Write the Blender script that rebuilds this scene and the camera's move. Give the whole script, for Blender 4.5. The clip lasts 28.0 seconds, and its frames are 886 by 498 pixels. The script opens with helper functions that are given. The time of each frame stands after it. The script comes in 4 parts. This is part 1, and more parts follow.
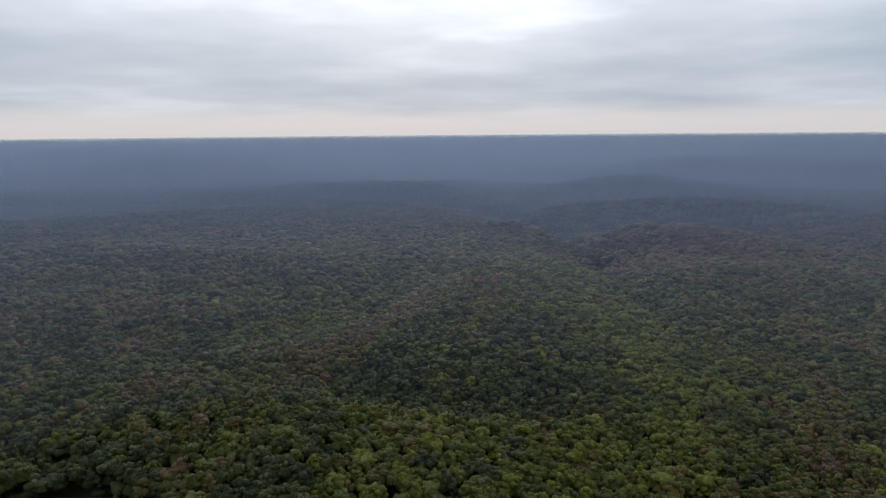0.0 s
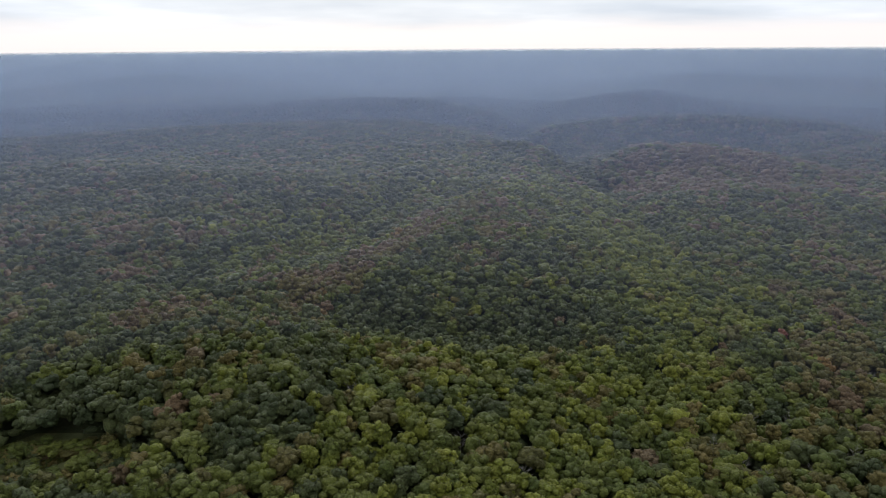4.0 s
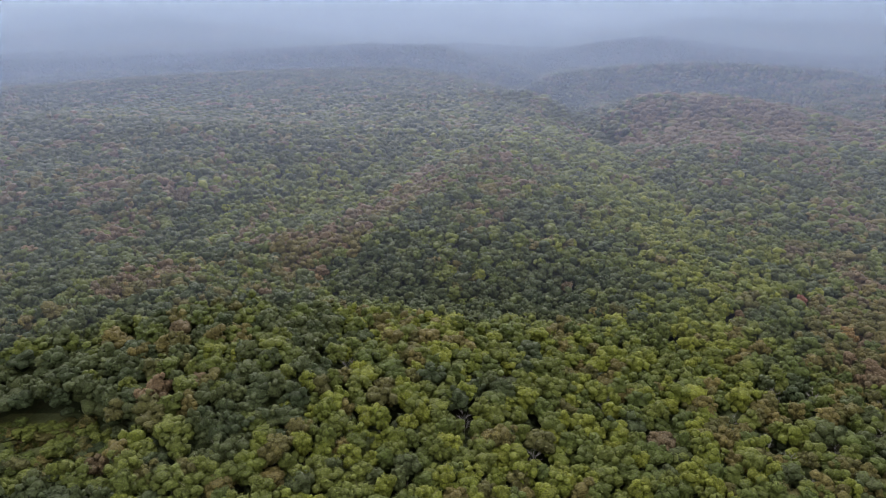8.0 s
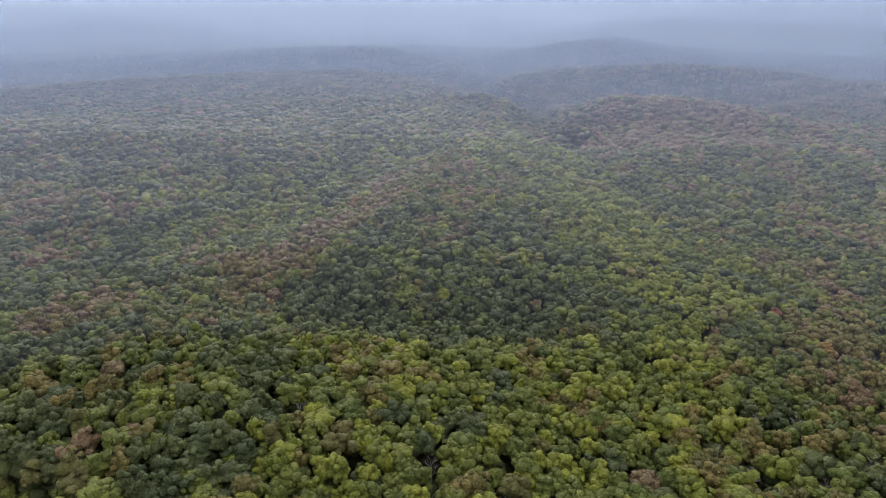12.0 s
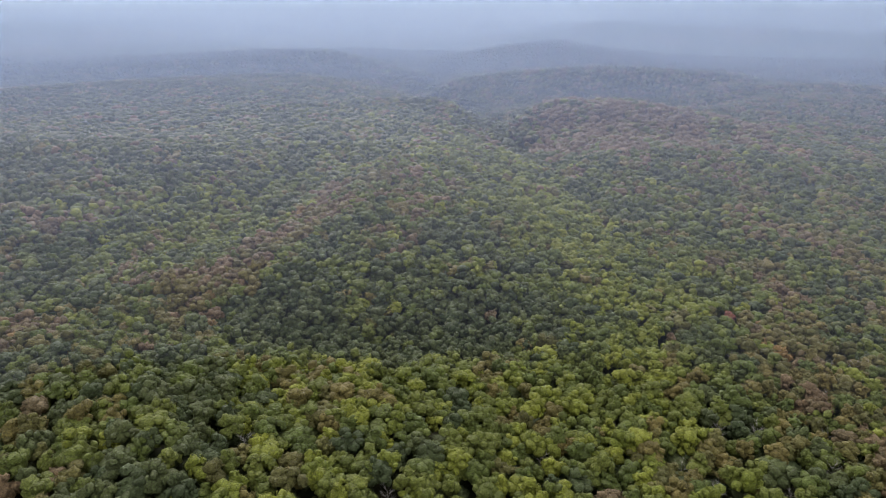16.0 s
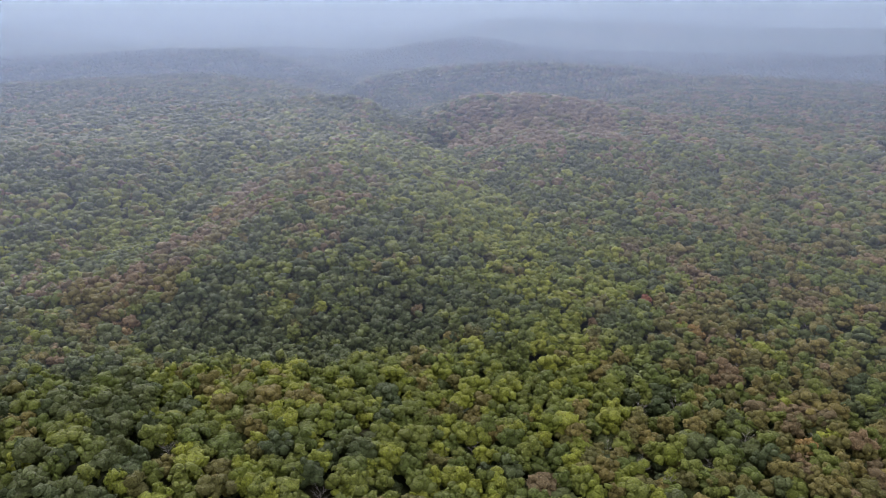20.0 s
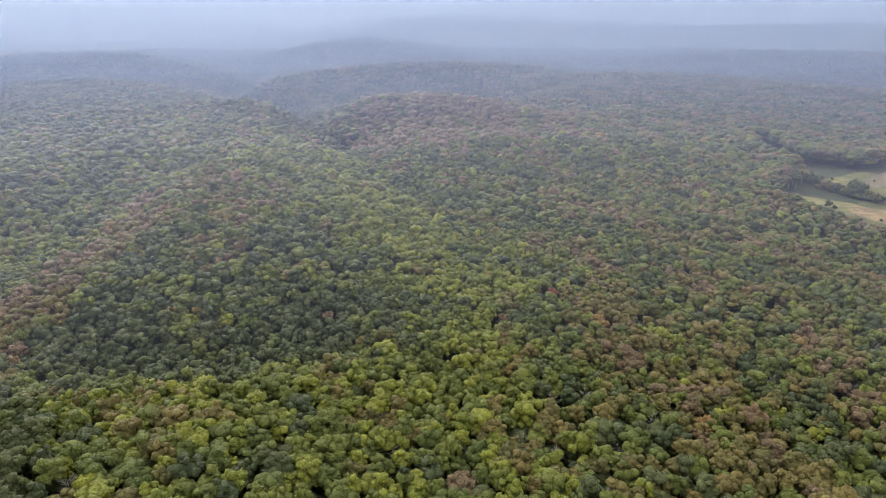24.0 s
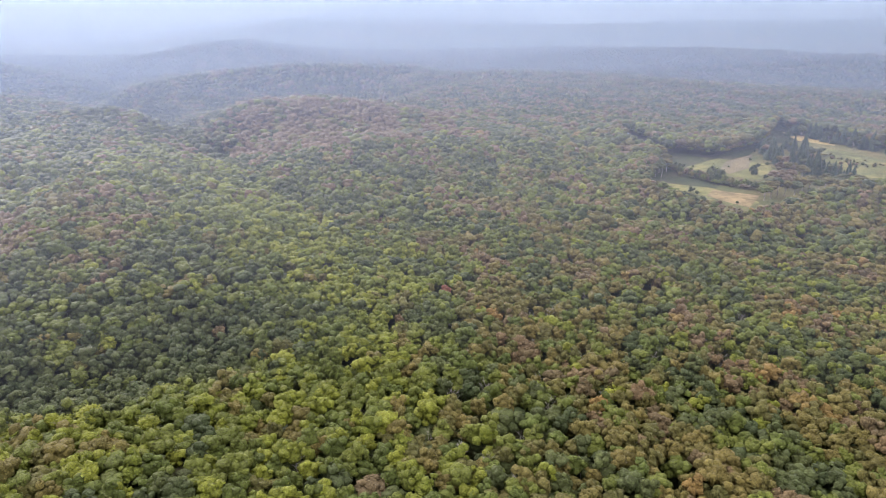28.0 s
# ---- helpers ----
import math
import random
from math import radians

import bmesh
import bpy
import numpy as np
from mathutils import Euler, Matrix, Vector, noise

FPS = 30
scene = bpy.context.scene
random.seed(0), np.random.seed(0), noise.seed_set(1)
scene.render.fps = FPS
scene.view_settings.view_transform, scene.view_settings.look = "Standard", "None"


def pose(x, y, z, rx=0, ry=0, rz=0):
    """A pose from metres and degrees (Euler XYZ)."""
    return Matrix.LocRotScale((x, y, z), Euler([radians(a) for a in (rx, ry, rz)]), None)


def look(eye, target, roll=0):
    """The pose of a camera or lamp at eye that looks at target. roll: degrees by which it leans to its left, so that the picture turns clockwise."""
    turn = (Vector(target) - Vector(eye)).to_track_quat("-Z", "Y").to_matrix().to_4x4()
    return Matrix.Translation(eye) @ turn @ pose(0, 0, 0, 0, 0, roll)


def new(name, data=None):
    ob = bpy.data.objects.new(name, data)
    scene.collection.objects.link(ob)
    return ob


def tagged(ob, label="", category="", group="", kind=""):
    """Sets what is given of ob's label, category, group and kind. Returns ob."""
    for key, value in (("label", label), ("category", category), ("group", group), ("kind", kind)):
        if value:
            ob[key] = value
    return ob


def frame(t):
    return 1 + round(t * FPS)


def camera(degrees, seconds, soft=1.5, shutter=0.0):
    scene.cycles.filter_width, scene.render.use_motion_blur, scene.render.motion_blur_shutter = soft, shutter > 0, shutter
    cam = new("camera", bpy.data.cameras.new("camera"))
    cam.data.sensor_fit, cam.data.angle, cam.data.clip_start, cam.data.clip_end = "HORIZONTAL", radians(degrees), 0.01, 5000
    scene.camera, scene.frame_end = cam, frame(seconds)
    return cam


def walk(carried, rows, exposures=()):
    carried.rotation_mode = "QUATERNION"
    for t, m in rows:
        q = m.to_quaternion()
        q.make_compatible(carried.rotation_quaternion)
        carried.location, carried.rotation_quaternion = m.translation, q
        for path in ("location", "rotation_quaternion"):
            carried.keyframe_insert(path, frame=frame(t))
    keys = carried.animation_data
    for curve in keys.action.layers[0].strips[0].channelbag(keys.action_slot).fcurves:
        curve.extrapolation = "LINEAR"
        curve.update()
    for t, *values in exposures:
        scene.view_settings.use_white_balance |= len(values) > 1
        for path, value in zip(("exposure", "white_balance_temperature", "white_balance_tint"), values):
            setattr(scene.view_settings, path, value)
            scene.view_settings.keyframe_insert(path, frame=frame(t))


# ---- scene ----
cam = camera(65.0, 28.0, soft=0.75)
PATH = [
    (0, (0.90, -18.29, 129.14), (-2.364, 80.266, 112.523), -0.50),
    (1, (0.35, -14.34, 128.99), (-3.207, 83.620, 109.211), -0.47),
    (2, (-0.17, -10.31, 128.86), (-3.835, 86.993, 106.079), -0.45),
    (3, (-0.59, -6.13, 128.78), (-4.197, 90.508, 103.333), -0.43),
    (4.5, (-1.16, 0.42, 128.67), (-4.749, 95.969, 99.381), -0.40),
    (6, (-1.76, 7.17, 128.63), (-5.280, 101.504, 95.647), -0.37),
    (6.5, (-1.98, 9.50, 128.68), (-5.434, 103.464, 94.647), -0.37),
    (7, (-2.19, 11.85, 128.74), (-5.650, 105.524, 93.910), -0.36),
    (7.5, (-2.37, 14.23, 128.82), (-5.844, 107.849, 93.853), -0.36),
    (8, (-2.52, 16.62, 128.91), (-6.020, 110.241, 93.946), -0.37),
    (9, (-2.73, 21.40, 129.11), (-5.440, 115.051, 94.160), -0.36),
    (10, (-2.85, 26.16, 129.31), (-3.939, 119.858, 94.387), -0.33),
    (11, (-2.90, 30.92, 129.48), (-2.426, 124.626, 94.565), -0.30),
    (12, (-2.94, 35.60, 129.64), (-0.908, 129.287, 94.728), -0.30),
    (13.5, (-3.08, 41.54, 129.86), (1.337, 135.183, 95.056), -0.26),
    (15, (-3.33, 45.78, 129.83), (3.551, 139.323, 95.152), -0.20),
    (16, (-3.57, 46.14, 129.33), (5.893, 139.493, 94.742), -0.08),
    (17, (-3.71, 46.05, 128.72), (8.402, 139.098, 94.145), -0.01),
    (18, (-3.76, 45.92, 128.15), (11.055, 138.540, 93.491), -0.01),
    (19, (-3.77, 45.88, 127.88), (13.781, 137.970, 93.075), -0.07),
    (20, (-3.73, 45.96, 128.09), (16.584, 137.462, 93.235), -0.09),
    (21, (-3.63, 46.04, 128.52), (19.404, 136.872, 93.601), -0.08),
    (22.5, (-3.51, 46.20, 128.97), (24.296, 135.669, 94.002), -0.10),
    (24, (-3.41, 46.35, 129.31), (29.374, 134.098, 94.300), -0.14),
    (25, (-3.37, 46.39, 129.51), (32.949, 132.740, 94.507), -0.18),
    (26, (-3.61, 46.40, 129.69), (36.439, 131.059, 94.643), -0.18),
    (27, (-4.40, 46.42, 129.88), (39.259, 129.282, 94.844), -0.22),
    (28, (-5.60, 46.45, 130.12), (41.802, 127.255, 95.135), -0.22),
]
EXPOSURES = [(0.0, 0.05, 5950, 9), (1.0, 0.25, 5950, 9), (3.0, 0.5, 6050, 9), (5.5, 1.02, 6250, 9), (6.5, 1.32, 6350, 9), (8.0, 1.47, 6400, 11), (15.0, 1.52, 6400, 11), (20.0, 1.6, 6450, 11), (24.0, 1.8, 6500, 12), (28.0, 2.12, 6650, 13)]
walk(cam, [(t, look(eye, target, roll)) for t, eye, target, roll in PATH], EXPOSURES)
scene.cycles.transparent_max_bounces = 32

# ---- world, sun ----
world = bpy.data.worlds.new("overcast_sky")
scene.world = world
world.use_nodes = True
SUN_AZ, SUN_EL = -8.0, 36.0


def build_world():
    nt = world.node_tree
    nt.nodes.clear()
    N = nt.nodes.new
    L = nt.links.new
    out = N("ShaderNodeOutputWorld")
    bg = N("ShaderNodeBackground")
    L(bg.outputs[0], out.inputs[0])
    sky = N("ShaderNodeTexSky")
    sky.sky_type = "NISHITA"
    sky.sun_disc = False
    sky.sun_elevation = radians(SUN_EL)
    sky.sun_rotation = radians(SUN_AZ)
    sky.air_density, sky.dust_density = 1.0, 3.0
    dim = N("ShaderNodeMix")
    dim.data_type, dim.blend_type = "RGBA", "MULTIPLY"
    dim.inputs[0].default_value = 1.0
    dim.inputs[7].default_value = (0.10, 0.10, 0.10, 1)
    L(sky.outputs[0], dim.inputs[6])
    co = N("ShaderNodeTexCoord")
    sep = N("ShaderNodeSeparateXYZ")
    L(co.outputs["Generated"], sep.inputs[0])

    def math_node(op, a, b=0.0, clamp=False):
        n = N("ShaderNodeMath")
        n.operation, n.use_clamp = op, clamp
        for i, v in enumerate((a, b)):
            if isinstance(v, (int, float)):
                n.inputs[i].default_value = v
            else:
                L(v, n.inputs[i])
        return n.outputs[0]

    z = math_node("MAXIMUM", sep.outputs[2], 0.0)
    den = math_node("ADD", z, 0.10)
    comb = N("ShaderNodeCombineXYZ")
    L(math_node("DIVIDE", sep.outputs[0], den), comb.inputs[0])
    L(math_node("DIVIDE", sep.outputs[1], den), comb.inputs[1])
    # a cloud deck seen flat from below, at two scales
    big = N("ShaderNodeTexNoise")
    big.inputs["Scale"].default_value = 0.36
    big.inputs["Detail"].default_value = 5.0
    big.inputs["Roughness"].default_value = 0.5
    L(comb.outputs[0], big.inputs["Vector"])
    fine = N("ShaderNodeTexNoise")
    fine.inputs["Scale"].default_value = 0.9
    fine.inputs["Detail"].default_value = 6.0
    L(comb.outputs[0], fine.inputs["Vector"])
    mix = math_node("ADD", math_node("MULTIPLY", big.outputs[0], 0.84), math_node("MULTIPLY", fine.outputs[0], 0.16))
    # thinner, brighter cloud overhead and round the hidden sun
    lift = N("ShaderNodeMapRange")
    lift.inputs[1].default_value, lift.inputs[2].default_value = 0.03, 0.22
    lift.inputs[3].default_value, lift.inputs[4].default_value = -0.10, 0.10
    L(z, lift.inputs[0])
    dot = N("ShaderNodeVectorMath")
    dot.operation = "DOT_PRODUCT"
    dot.inputs[1].default_value = (math.sin(radians(SUN_AZ)) * math.cos(radians(SUN_EL)), math.cos(radians(SUN_AZ)) * math.cos(radians(SUN_EL)), math.sin(radians(SUN_EL)))
    L(co.outputs["Generated"], dot.inputs[0])
    glow = N("ShaderNodeMapRange")
    glow.interpolation_type = "SMOOTHSTEP"
    glow.inputs[1].default_value, glow.inputs[2].default_value = 0.84, 1.0
    glow.inputs[3].default_value, glow.inputs[4].default_value = 0.0, 0.30
    L(dot.outputs["Value"], glow.inputs[0])
    val = math_node("ADD", math_node("ADD", mix, lift.outputs[0]), glow.outputs[0])
    ramp = N("ShaderNodeValToRGB")
    e = ramp.color_ramp.elements
    e[0].position, e[0].color = 0.30, (0.42, 0.465, 0.53, 1)
    e[1].position, e[1].color = 0.78, (1.45, 1.43, 1.42, 1)
    m = e.new(0.42)
    m.color = (0.54, 0.57, 0.615, 1)
    m = e.new(0.56)
    m.color = (0.74, 0.745, 0.775, 1)
    L(val, ramp.inputs[0])
    # the clear, faintly warm strip under the deck
    strip = N("ShaderNodeMapRange")
    strip.interpolation_type = "SMOOTHSTEP"
    strip.inputs[1].default_value, strip.inputs[2].default_value = 0.012, 0.042
    strip.inputs[3].default_value, strip.inputs[4].default_value = 1.0, 0.0
    wob = math_node("ADD", sep.outputs[2], math_node("MULTIPLY", math_node("SUBTRACT", fine.outputs[0], 0.5), 0.022))
    L(wob, strip.inputs[0])
    warm = N("ShaderNodeMix")
    warm.data_type = "RGBA"
    warm.inputs[7].default_value = (0.76, 0.69, 0.655, 1)
    L(strip.outputs[0], warm.inputs[0])
    L(ramp.outputs[0], warm.inputs[6])
    fin = N("ShaderNodeMix")
    fin.data_type = "RGBA"
    fin.inputs[0].default_value = 0.9
    L(dim.outputs[2], fin.inputs[6])
    L(warm.outputs[2], fin.inputs[7])
    L(fin.outputs[2], bg.inputs[0])
    bg.inputs[1].default_value = SKY_STRENGTH


SKY_STRENGTH = 0.95
build_world()
sun = new("sun", bpy.data.lights.new("sun", "SUN"))
sun.data.energy, sun.data.angle, sun.data.color = 1.5, radians(12), (1.0, 0.96, 0.9)
sun_way = Vector((math.sin(radians(SUN_AZ)) * math.cos(radians(SUN_EL)), math.cos(radians(SUN_AZ)) * math.cos(radians(SUN_EL)), math.sin(radians(SUN_EL))))
sun.matrix_world = look(sun_way * 300, (0, 0, 0))

# ---- materials ----


def material(name):
    m = bpy.data.materials.new(name)
    m.use_nodes = True
    nt = m.node_tree
    nt.nodes.clear()
    out = nt.nodes.new("ShaderNodeOutputMaterial")
    return m, nt, out


def noise_node(nt, scale, detail=3.0, coord=None, rough=0.55):
    n = nt.nodes.new("ShaderNodeTexNoise")
    n.inputs["Scale"].default_value = scale
    n.inputs["Detail"].default_value = detail
    n.inputs["Roughness"].default_value = rough
    if coord is None:
        coord = nt.nodes.new("ShaderNodeNewGeometry").outputs["Position"]
    nt.links.new(coord, n.inputs["Vector"])
    return n.outputs[0]


def leaf_material(name, c1, c2, vary=(0.80, 1.24), shine=0.12):
    """Foliage: two leaf colours that vary from tree to tree and from clump to clump, partly let through from behind."""
    m, nt, out = material(name)
    N, L = nt.nodes.new, nt.links.new
    geo = N("ShaderNodeNewGeometry")
    info = N("ShaderNodeObjectInfo")
    tone = N("ShaderNodeAttribute")
    tone.attribute_name = "tone"
    add = N("ShaderNodeMath")
    L(tone.outputs["Fac"], add.inputs[0])
    L(info.outputs["Random"], add.inputs[1])
    fr = N("ShaderNodeMath")
    fr.operation = "FRACT"
    L(add.outputs[0], fr.inputs[0])
    mix = N("ShaderNodeMix")
    mix.data_type = "RGBA"
    mix.inputs[6].default_value, mix.inputs[7].default_value = (*c1, 1), (*c2, 1)
    L(fr.outputs[0], mix.inputs[0])
    # clump by clump, and finer leaf grain whose strong contrast paints dark gaps between leaves
    isl = N("ShaderNodeMapRange")
    isl.inputs[3].default_value, isl.inputs[4].default_value = vary
    L(geo.outputs["Random Per Island"], isl.inputs[0])
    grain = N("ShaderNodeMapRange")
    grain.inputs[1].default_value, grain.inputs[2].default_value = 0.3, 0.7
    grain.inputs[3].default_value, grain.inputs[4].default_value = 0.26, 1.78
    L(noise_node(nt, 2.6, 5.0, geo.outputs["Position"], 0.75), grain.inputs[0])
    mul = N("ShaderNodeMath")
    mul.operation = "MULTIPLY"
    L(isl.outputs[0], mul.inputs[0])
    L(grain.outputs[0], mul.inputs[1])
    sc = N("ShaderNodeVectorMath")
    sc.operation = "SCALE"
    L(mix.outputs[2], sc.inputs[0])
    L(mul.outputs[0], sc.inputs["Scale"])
    b = N("ShaderNodeBsdfPrincipled")
    b.inputs["Roughness"].default_value = 0.62
    b.inputs["Specular IOR Level"].default_value = shine
    L(sc.outputs[0], b.inputs["Base Color"])
    bump = N("ShaderNodeBump")
    bump.inputs["Strength"].default_value, bump.inputs["Distance"].default_value = 1.0, 0.8
    L(noise_node(nt, 1.7, 3.0, geo.outputs["Position"], 0.6), bump.inputs["Height"])
    L(bump.outputs[0], b.inputs["Normal"])
    tr = N("ShaderNodeBsdfTranslucent")
    L(sc.outputs[0], tr.inputs[0])
    mx = N("ShaderNodeMixShader")
    mx.inputs[0].default_value = 0.12
    L(b.outputs[0], mx.inputs[1])
    L(tr.outputs[0], mx.inputs[2])
    L(mx.outputs[0], out.inputs[0])
    return m


def rough_material(name, c1, c2, scale, fine, bump=0.5, dist=0.1, rough=0.9, mid=None):
    """A matt surface of two colours in patches, with finer grain and relief."""
    m, nt, out = material(name)
    N, L = nt.nodes.new, nt.links.new
    geo = N("ShaderNodeNewGeometry")
    ramp = N("ShaderNodeValToRGB")
    e = ramp.color_ramp.elements
    e[0].position, e[0].color = 0.36, (*c1, 1)
    e[1].position, e[1].color = 0.64, (*c2, 1)
    if mid:
        k = e.new(0.5)
        k.color = (*mid, 1)
    L(noise_node(nt, scale, 4.0, geo.outputs["Position"]), ramp.inputs[0])
    g = N("ShaderNodeMapRange")
    g.inputs[1].default_value, g.inputs[2].default_value = 0.3, 0.7
    g.inputs[3].default_value, g.inputs[4].default_value = 0.65, 1.3
    fn = noise_node(nt, fine, 5.0, geo.outputs["Position"], 0.7)
    L(fn, g.inputs[0])
    sc = N("ShaderNodeVectorMath")
    sc.operation = "SCALE"
    L(ramp.outputs[0], sc.inputs[0])
    L(g.outputs[0], sc.inputs["Scale"])
    b = N("ShaderNodeBsdfPrincipled")
    b.inputs["Roughness"].default_value = rough
    b.inputs["Specular IOR Level"].default_value = 0.15
    L(sc.outputs[0], b.inputs["Base Color"])
    bp = N("ShaderNodeBump")
    bp.inputs["Strength"].default_value, bp.inputs["Distance"].default_value = bump, dist
    L(fn, bp.inputs["Height"])
    L(bp.outputs[0], b.inputs["Normal"])
    L(b.outputs[0], out.inputs[0])
    return m


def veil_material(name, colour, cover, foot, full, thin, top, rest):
    """A thin see-through sheet that stands in for haze: mostly clear, the rest scatters the daylight both ways. It
    thins out at the tree tops and, above some height, upwards.
    """
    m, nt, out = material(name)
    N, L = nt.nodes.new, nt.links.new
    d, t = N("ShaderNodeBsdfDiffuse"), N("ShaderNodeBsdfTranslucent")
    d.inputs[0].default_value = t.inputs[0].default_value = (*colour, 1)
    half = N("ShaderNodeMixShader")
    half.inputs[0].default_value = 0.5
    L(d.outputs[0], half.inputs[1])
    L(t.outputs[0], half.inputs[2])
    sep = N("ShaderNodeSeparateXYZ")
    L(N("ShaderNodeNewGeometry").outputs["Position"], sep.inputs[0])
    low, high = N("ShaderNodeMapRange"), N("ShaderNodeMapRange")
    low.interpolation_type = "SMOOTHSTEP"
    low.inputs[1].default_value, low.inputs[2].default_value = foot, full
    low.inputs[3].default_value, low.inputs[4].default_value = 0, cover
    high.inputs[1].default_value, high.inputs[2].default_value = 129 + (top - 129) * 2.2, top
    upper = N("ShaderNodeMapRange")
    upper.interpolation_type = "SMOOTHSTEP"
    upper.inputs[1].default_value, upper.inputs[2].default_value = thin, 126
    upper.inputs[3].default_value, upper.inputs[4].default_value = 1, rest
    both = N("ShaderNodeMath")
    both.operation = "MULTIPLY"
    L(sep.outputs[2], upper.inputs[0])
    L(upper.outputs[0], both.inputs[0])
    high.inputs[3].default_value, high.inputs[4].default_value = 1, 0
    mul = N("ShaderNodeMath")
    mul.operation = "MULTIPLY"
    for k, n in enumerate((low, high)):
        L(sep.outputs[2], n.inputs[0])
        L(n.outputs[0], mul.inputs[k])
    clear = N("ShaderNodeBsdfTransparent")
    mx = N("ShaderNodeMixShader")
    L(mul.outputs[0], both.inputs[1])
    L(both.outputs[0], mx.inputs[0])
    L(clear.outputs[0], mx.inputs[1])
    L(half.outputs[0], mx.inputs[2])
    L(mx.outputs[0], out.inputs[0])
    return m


GREEN, LIME, DEEP, OLIVE, RUSSET, ORANGE, RED, PINE = range(8)
# each kind of leaf in two colours
LEAVES = [
    ("leaves_green", (0.050, 0.065, 0.014), (0.081, 0.092, 0.017)),
    ("leaves_lime", (0.078, 0.093, 0.013), (0.116, 0.125, 0.016)),
    ("leaves_deep", (0.032, 0.043, 0.017), (0.052, 0.061, 0.020)),
    ("leaves_olive", (0.064, 0.063, 0.019), (0.099, 0.079, 0.023)),
    ("leaves_russet", (0.080, 0.061, 0.031), (0.106, 0.071, 0.038)),
    ("leaves_orange", (0.112, 0.082, 0.027), (0.145, 0.088, 0.030)),
    ("leaves_red", (0.140, 0.058, 0.038), (0.170, 0.066, 0.042)),
    ("needles_dark", (0.026, 0.040, 0.024), (0.040, 0.055, 0.030)),
]
LEAVES = [(n, tuple(0.80 * c for c in a), tuple(0.80 * c for c in b)) for n, a, b in LEAVES]
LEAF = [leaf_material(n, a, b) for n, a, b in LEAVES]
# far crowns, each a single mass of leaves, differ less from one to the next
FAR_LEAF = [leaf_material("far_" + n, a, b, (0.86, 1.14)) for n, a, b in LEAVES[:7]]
bark = rough_material("bark_grey", (0.10, 0.085, 0.07), (0.20, 0.18, 0.155), 1.2, 7.0, 0.7, 0.03)
deadwood = rough_material("deadwood_pale", (0.12, 0.110, 0.102), (0.21, 0.195, 0.182), 1.5, 9.0, 0.5, 0.02)
# leaf litter, coloured darker for the shade under the trees
litter = rough_material("forest_floor_shaded", (0.012, 0.017, 0.006), (0.030, 0.028, 0.013), 0.06, 1.1, 0.8, 0.3, mid=(0.018, 0.023, 0.008))
litter_green = rough_material("glade_weeds", (0.030, 0.038, 0.014), (0.062, 0.064, 0.024), 0.12, 1.1, 0.9, 0.4)
meadow_mat = rough_material("meadow_grass", (0.036, 0.042, 0.015), (0.096, 0.084, 0.028), 0.045, 0.22, 0.9, 0.4, mid=(0.064, 0.065, 0.020))
stubble_mat = rough_material("dry_stubble", (0.075, 0.058, 0.027), (0.130, 0.094, 0.044), 0.07, 0.25, 0.8, 0.3, mid=(0.104, 0.076, 0.036))
hay_mat = rough_material("mown_hay", (0.125, 0.094, 0.034), (0.170, 0.125, 0.046), 0.05, 0.7, 0.5, 0.1)
lush_mat = rough_material("mown_grass", (0.075, 0.100, 0.026), (0.10, 0.122, 0.034), 0.04, 0.8, 0.5, 0.1)
scrub_mat = rough_material("rough_grass", (0.036, 0.042, 0.014), (0.078, 0.064, 0.024), 0.05, 1.3, 0.8, 0.25)
white_metal = rough_material("pale_metal", (0.13, 0.14, 0.155), (0.20, 0.21, 0.22), 0.4, 3.0, 0.3, 0.02, 0.75)
siding_mat = rough_material("siding_weathered", (0.30, 0.27, 0.23), (0.40, 0.37, 0.32), 0.6, 6.0, 0.3, 0.01)
dark_glass = rough_material("window_dark", (0.02, 0.025, 0.03), (0.04, 0.045, 0.05), 0.8, 3.0, 0.0, 0.01, 0.15)

# ---- the lie of the land ----
O = np.array((0.0, 20.0))
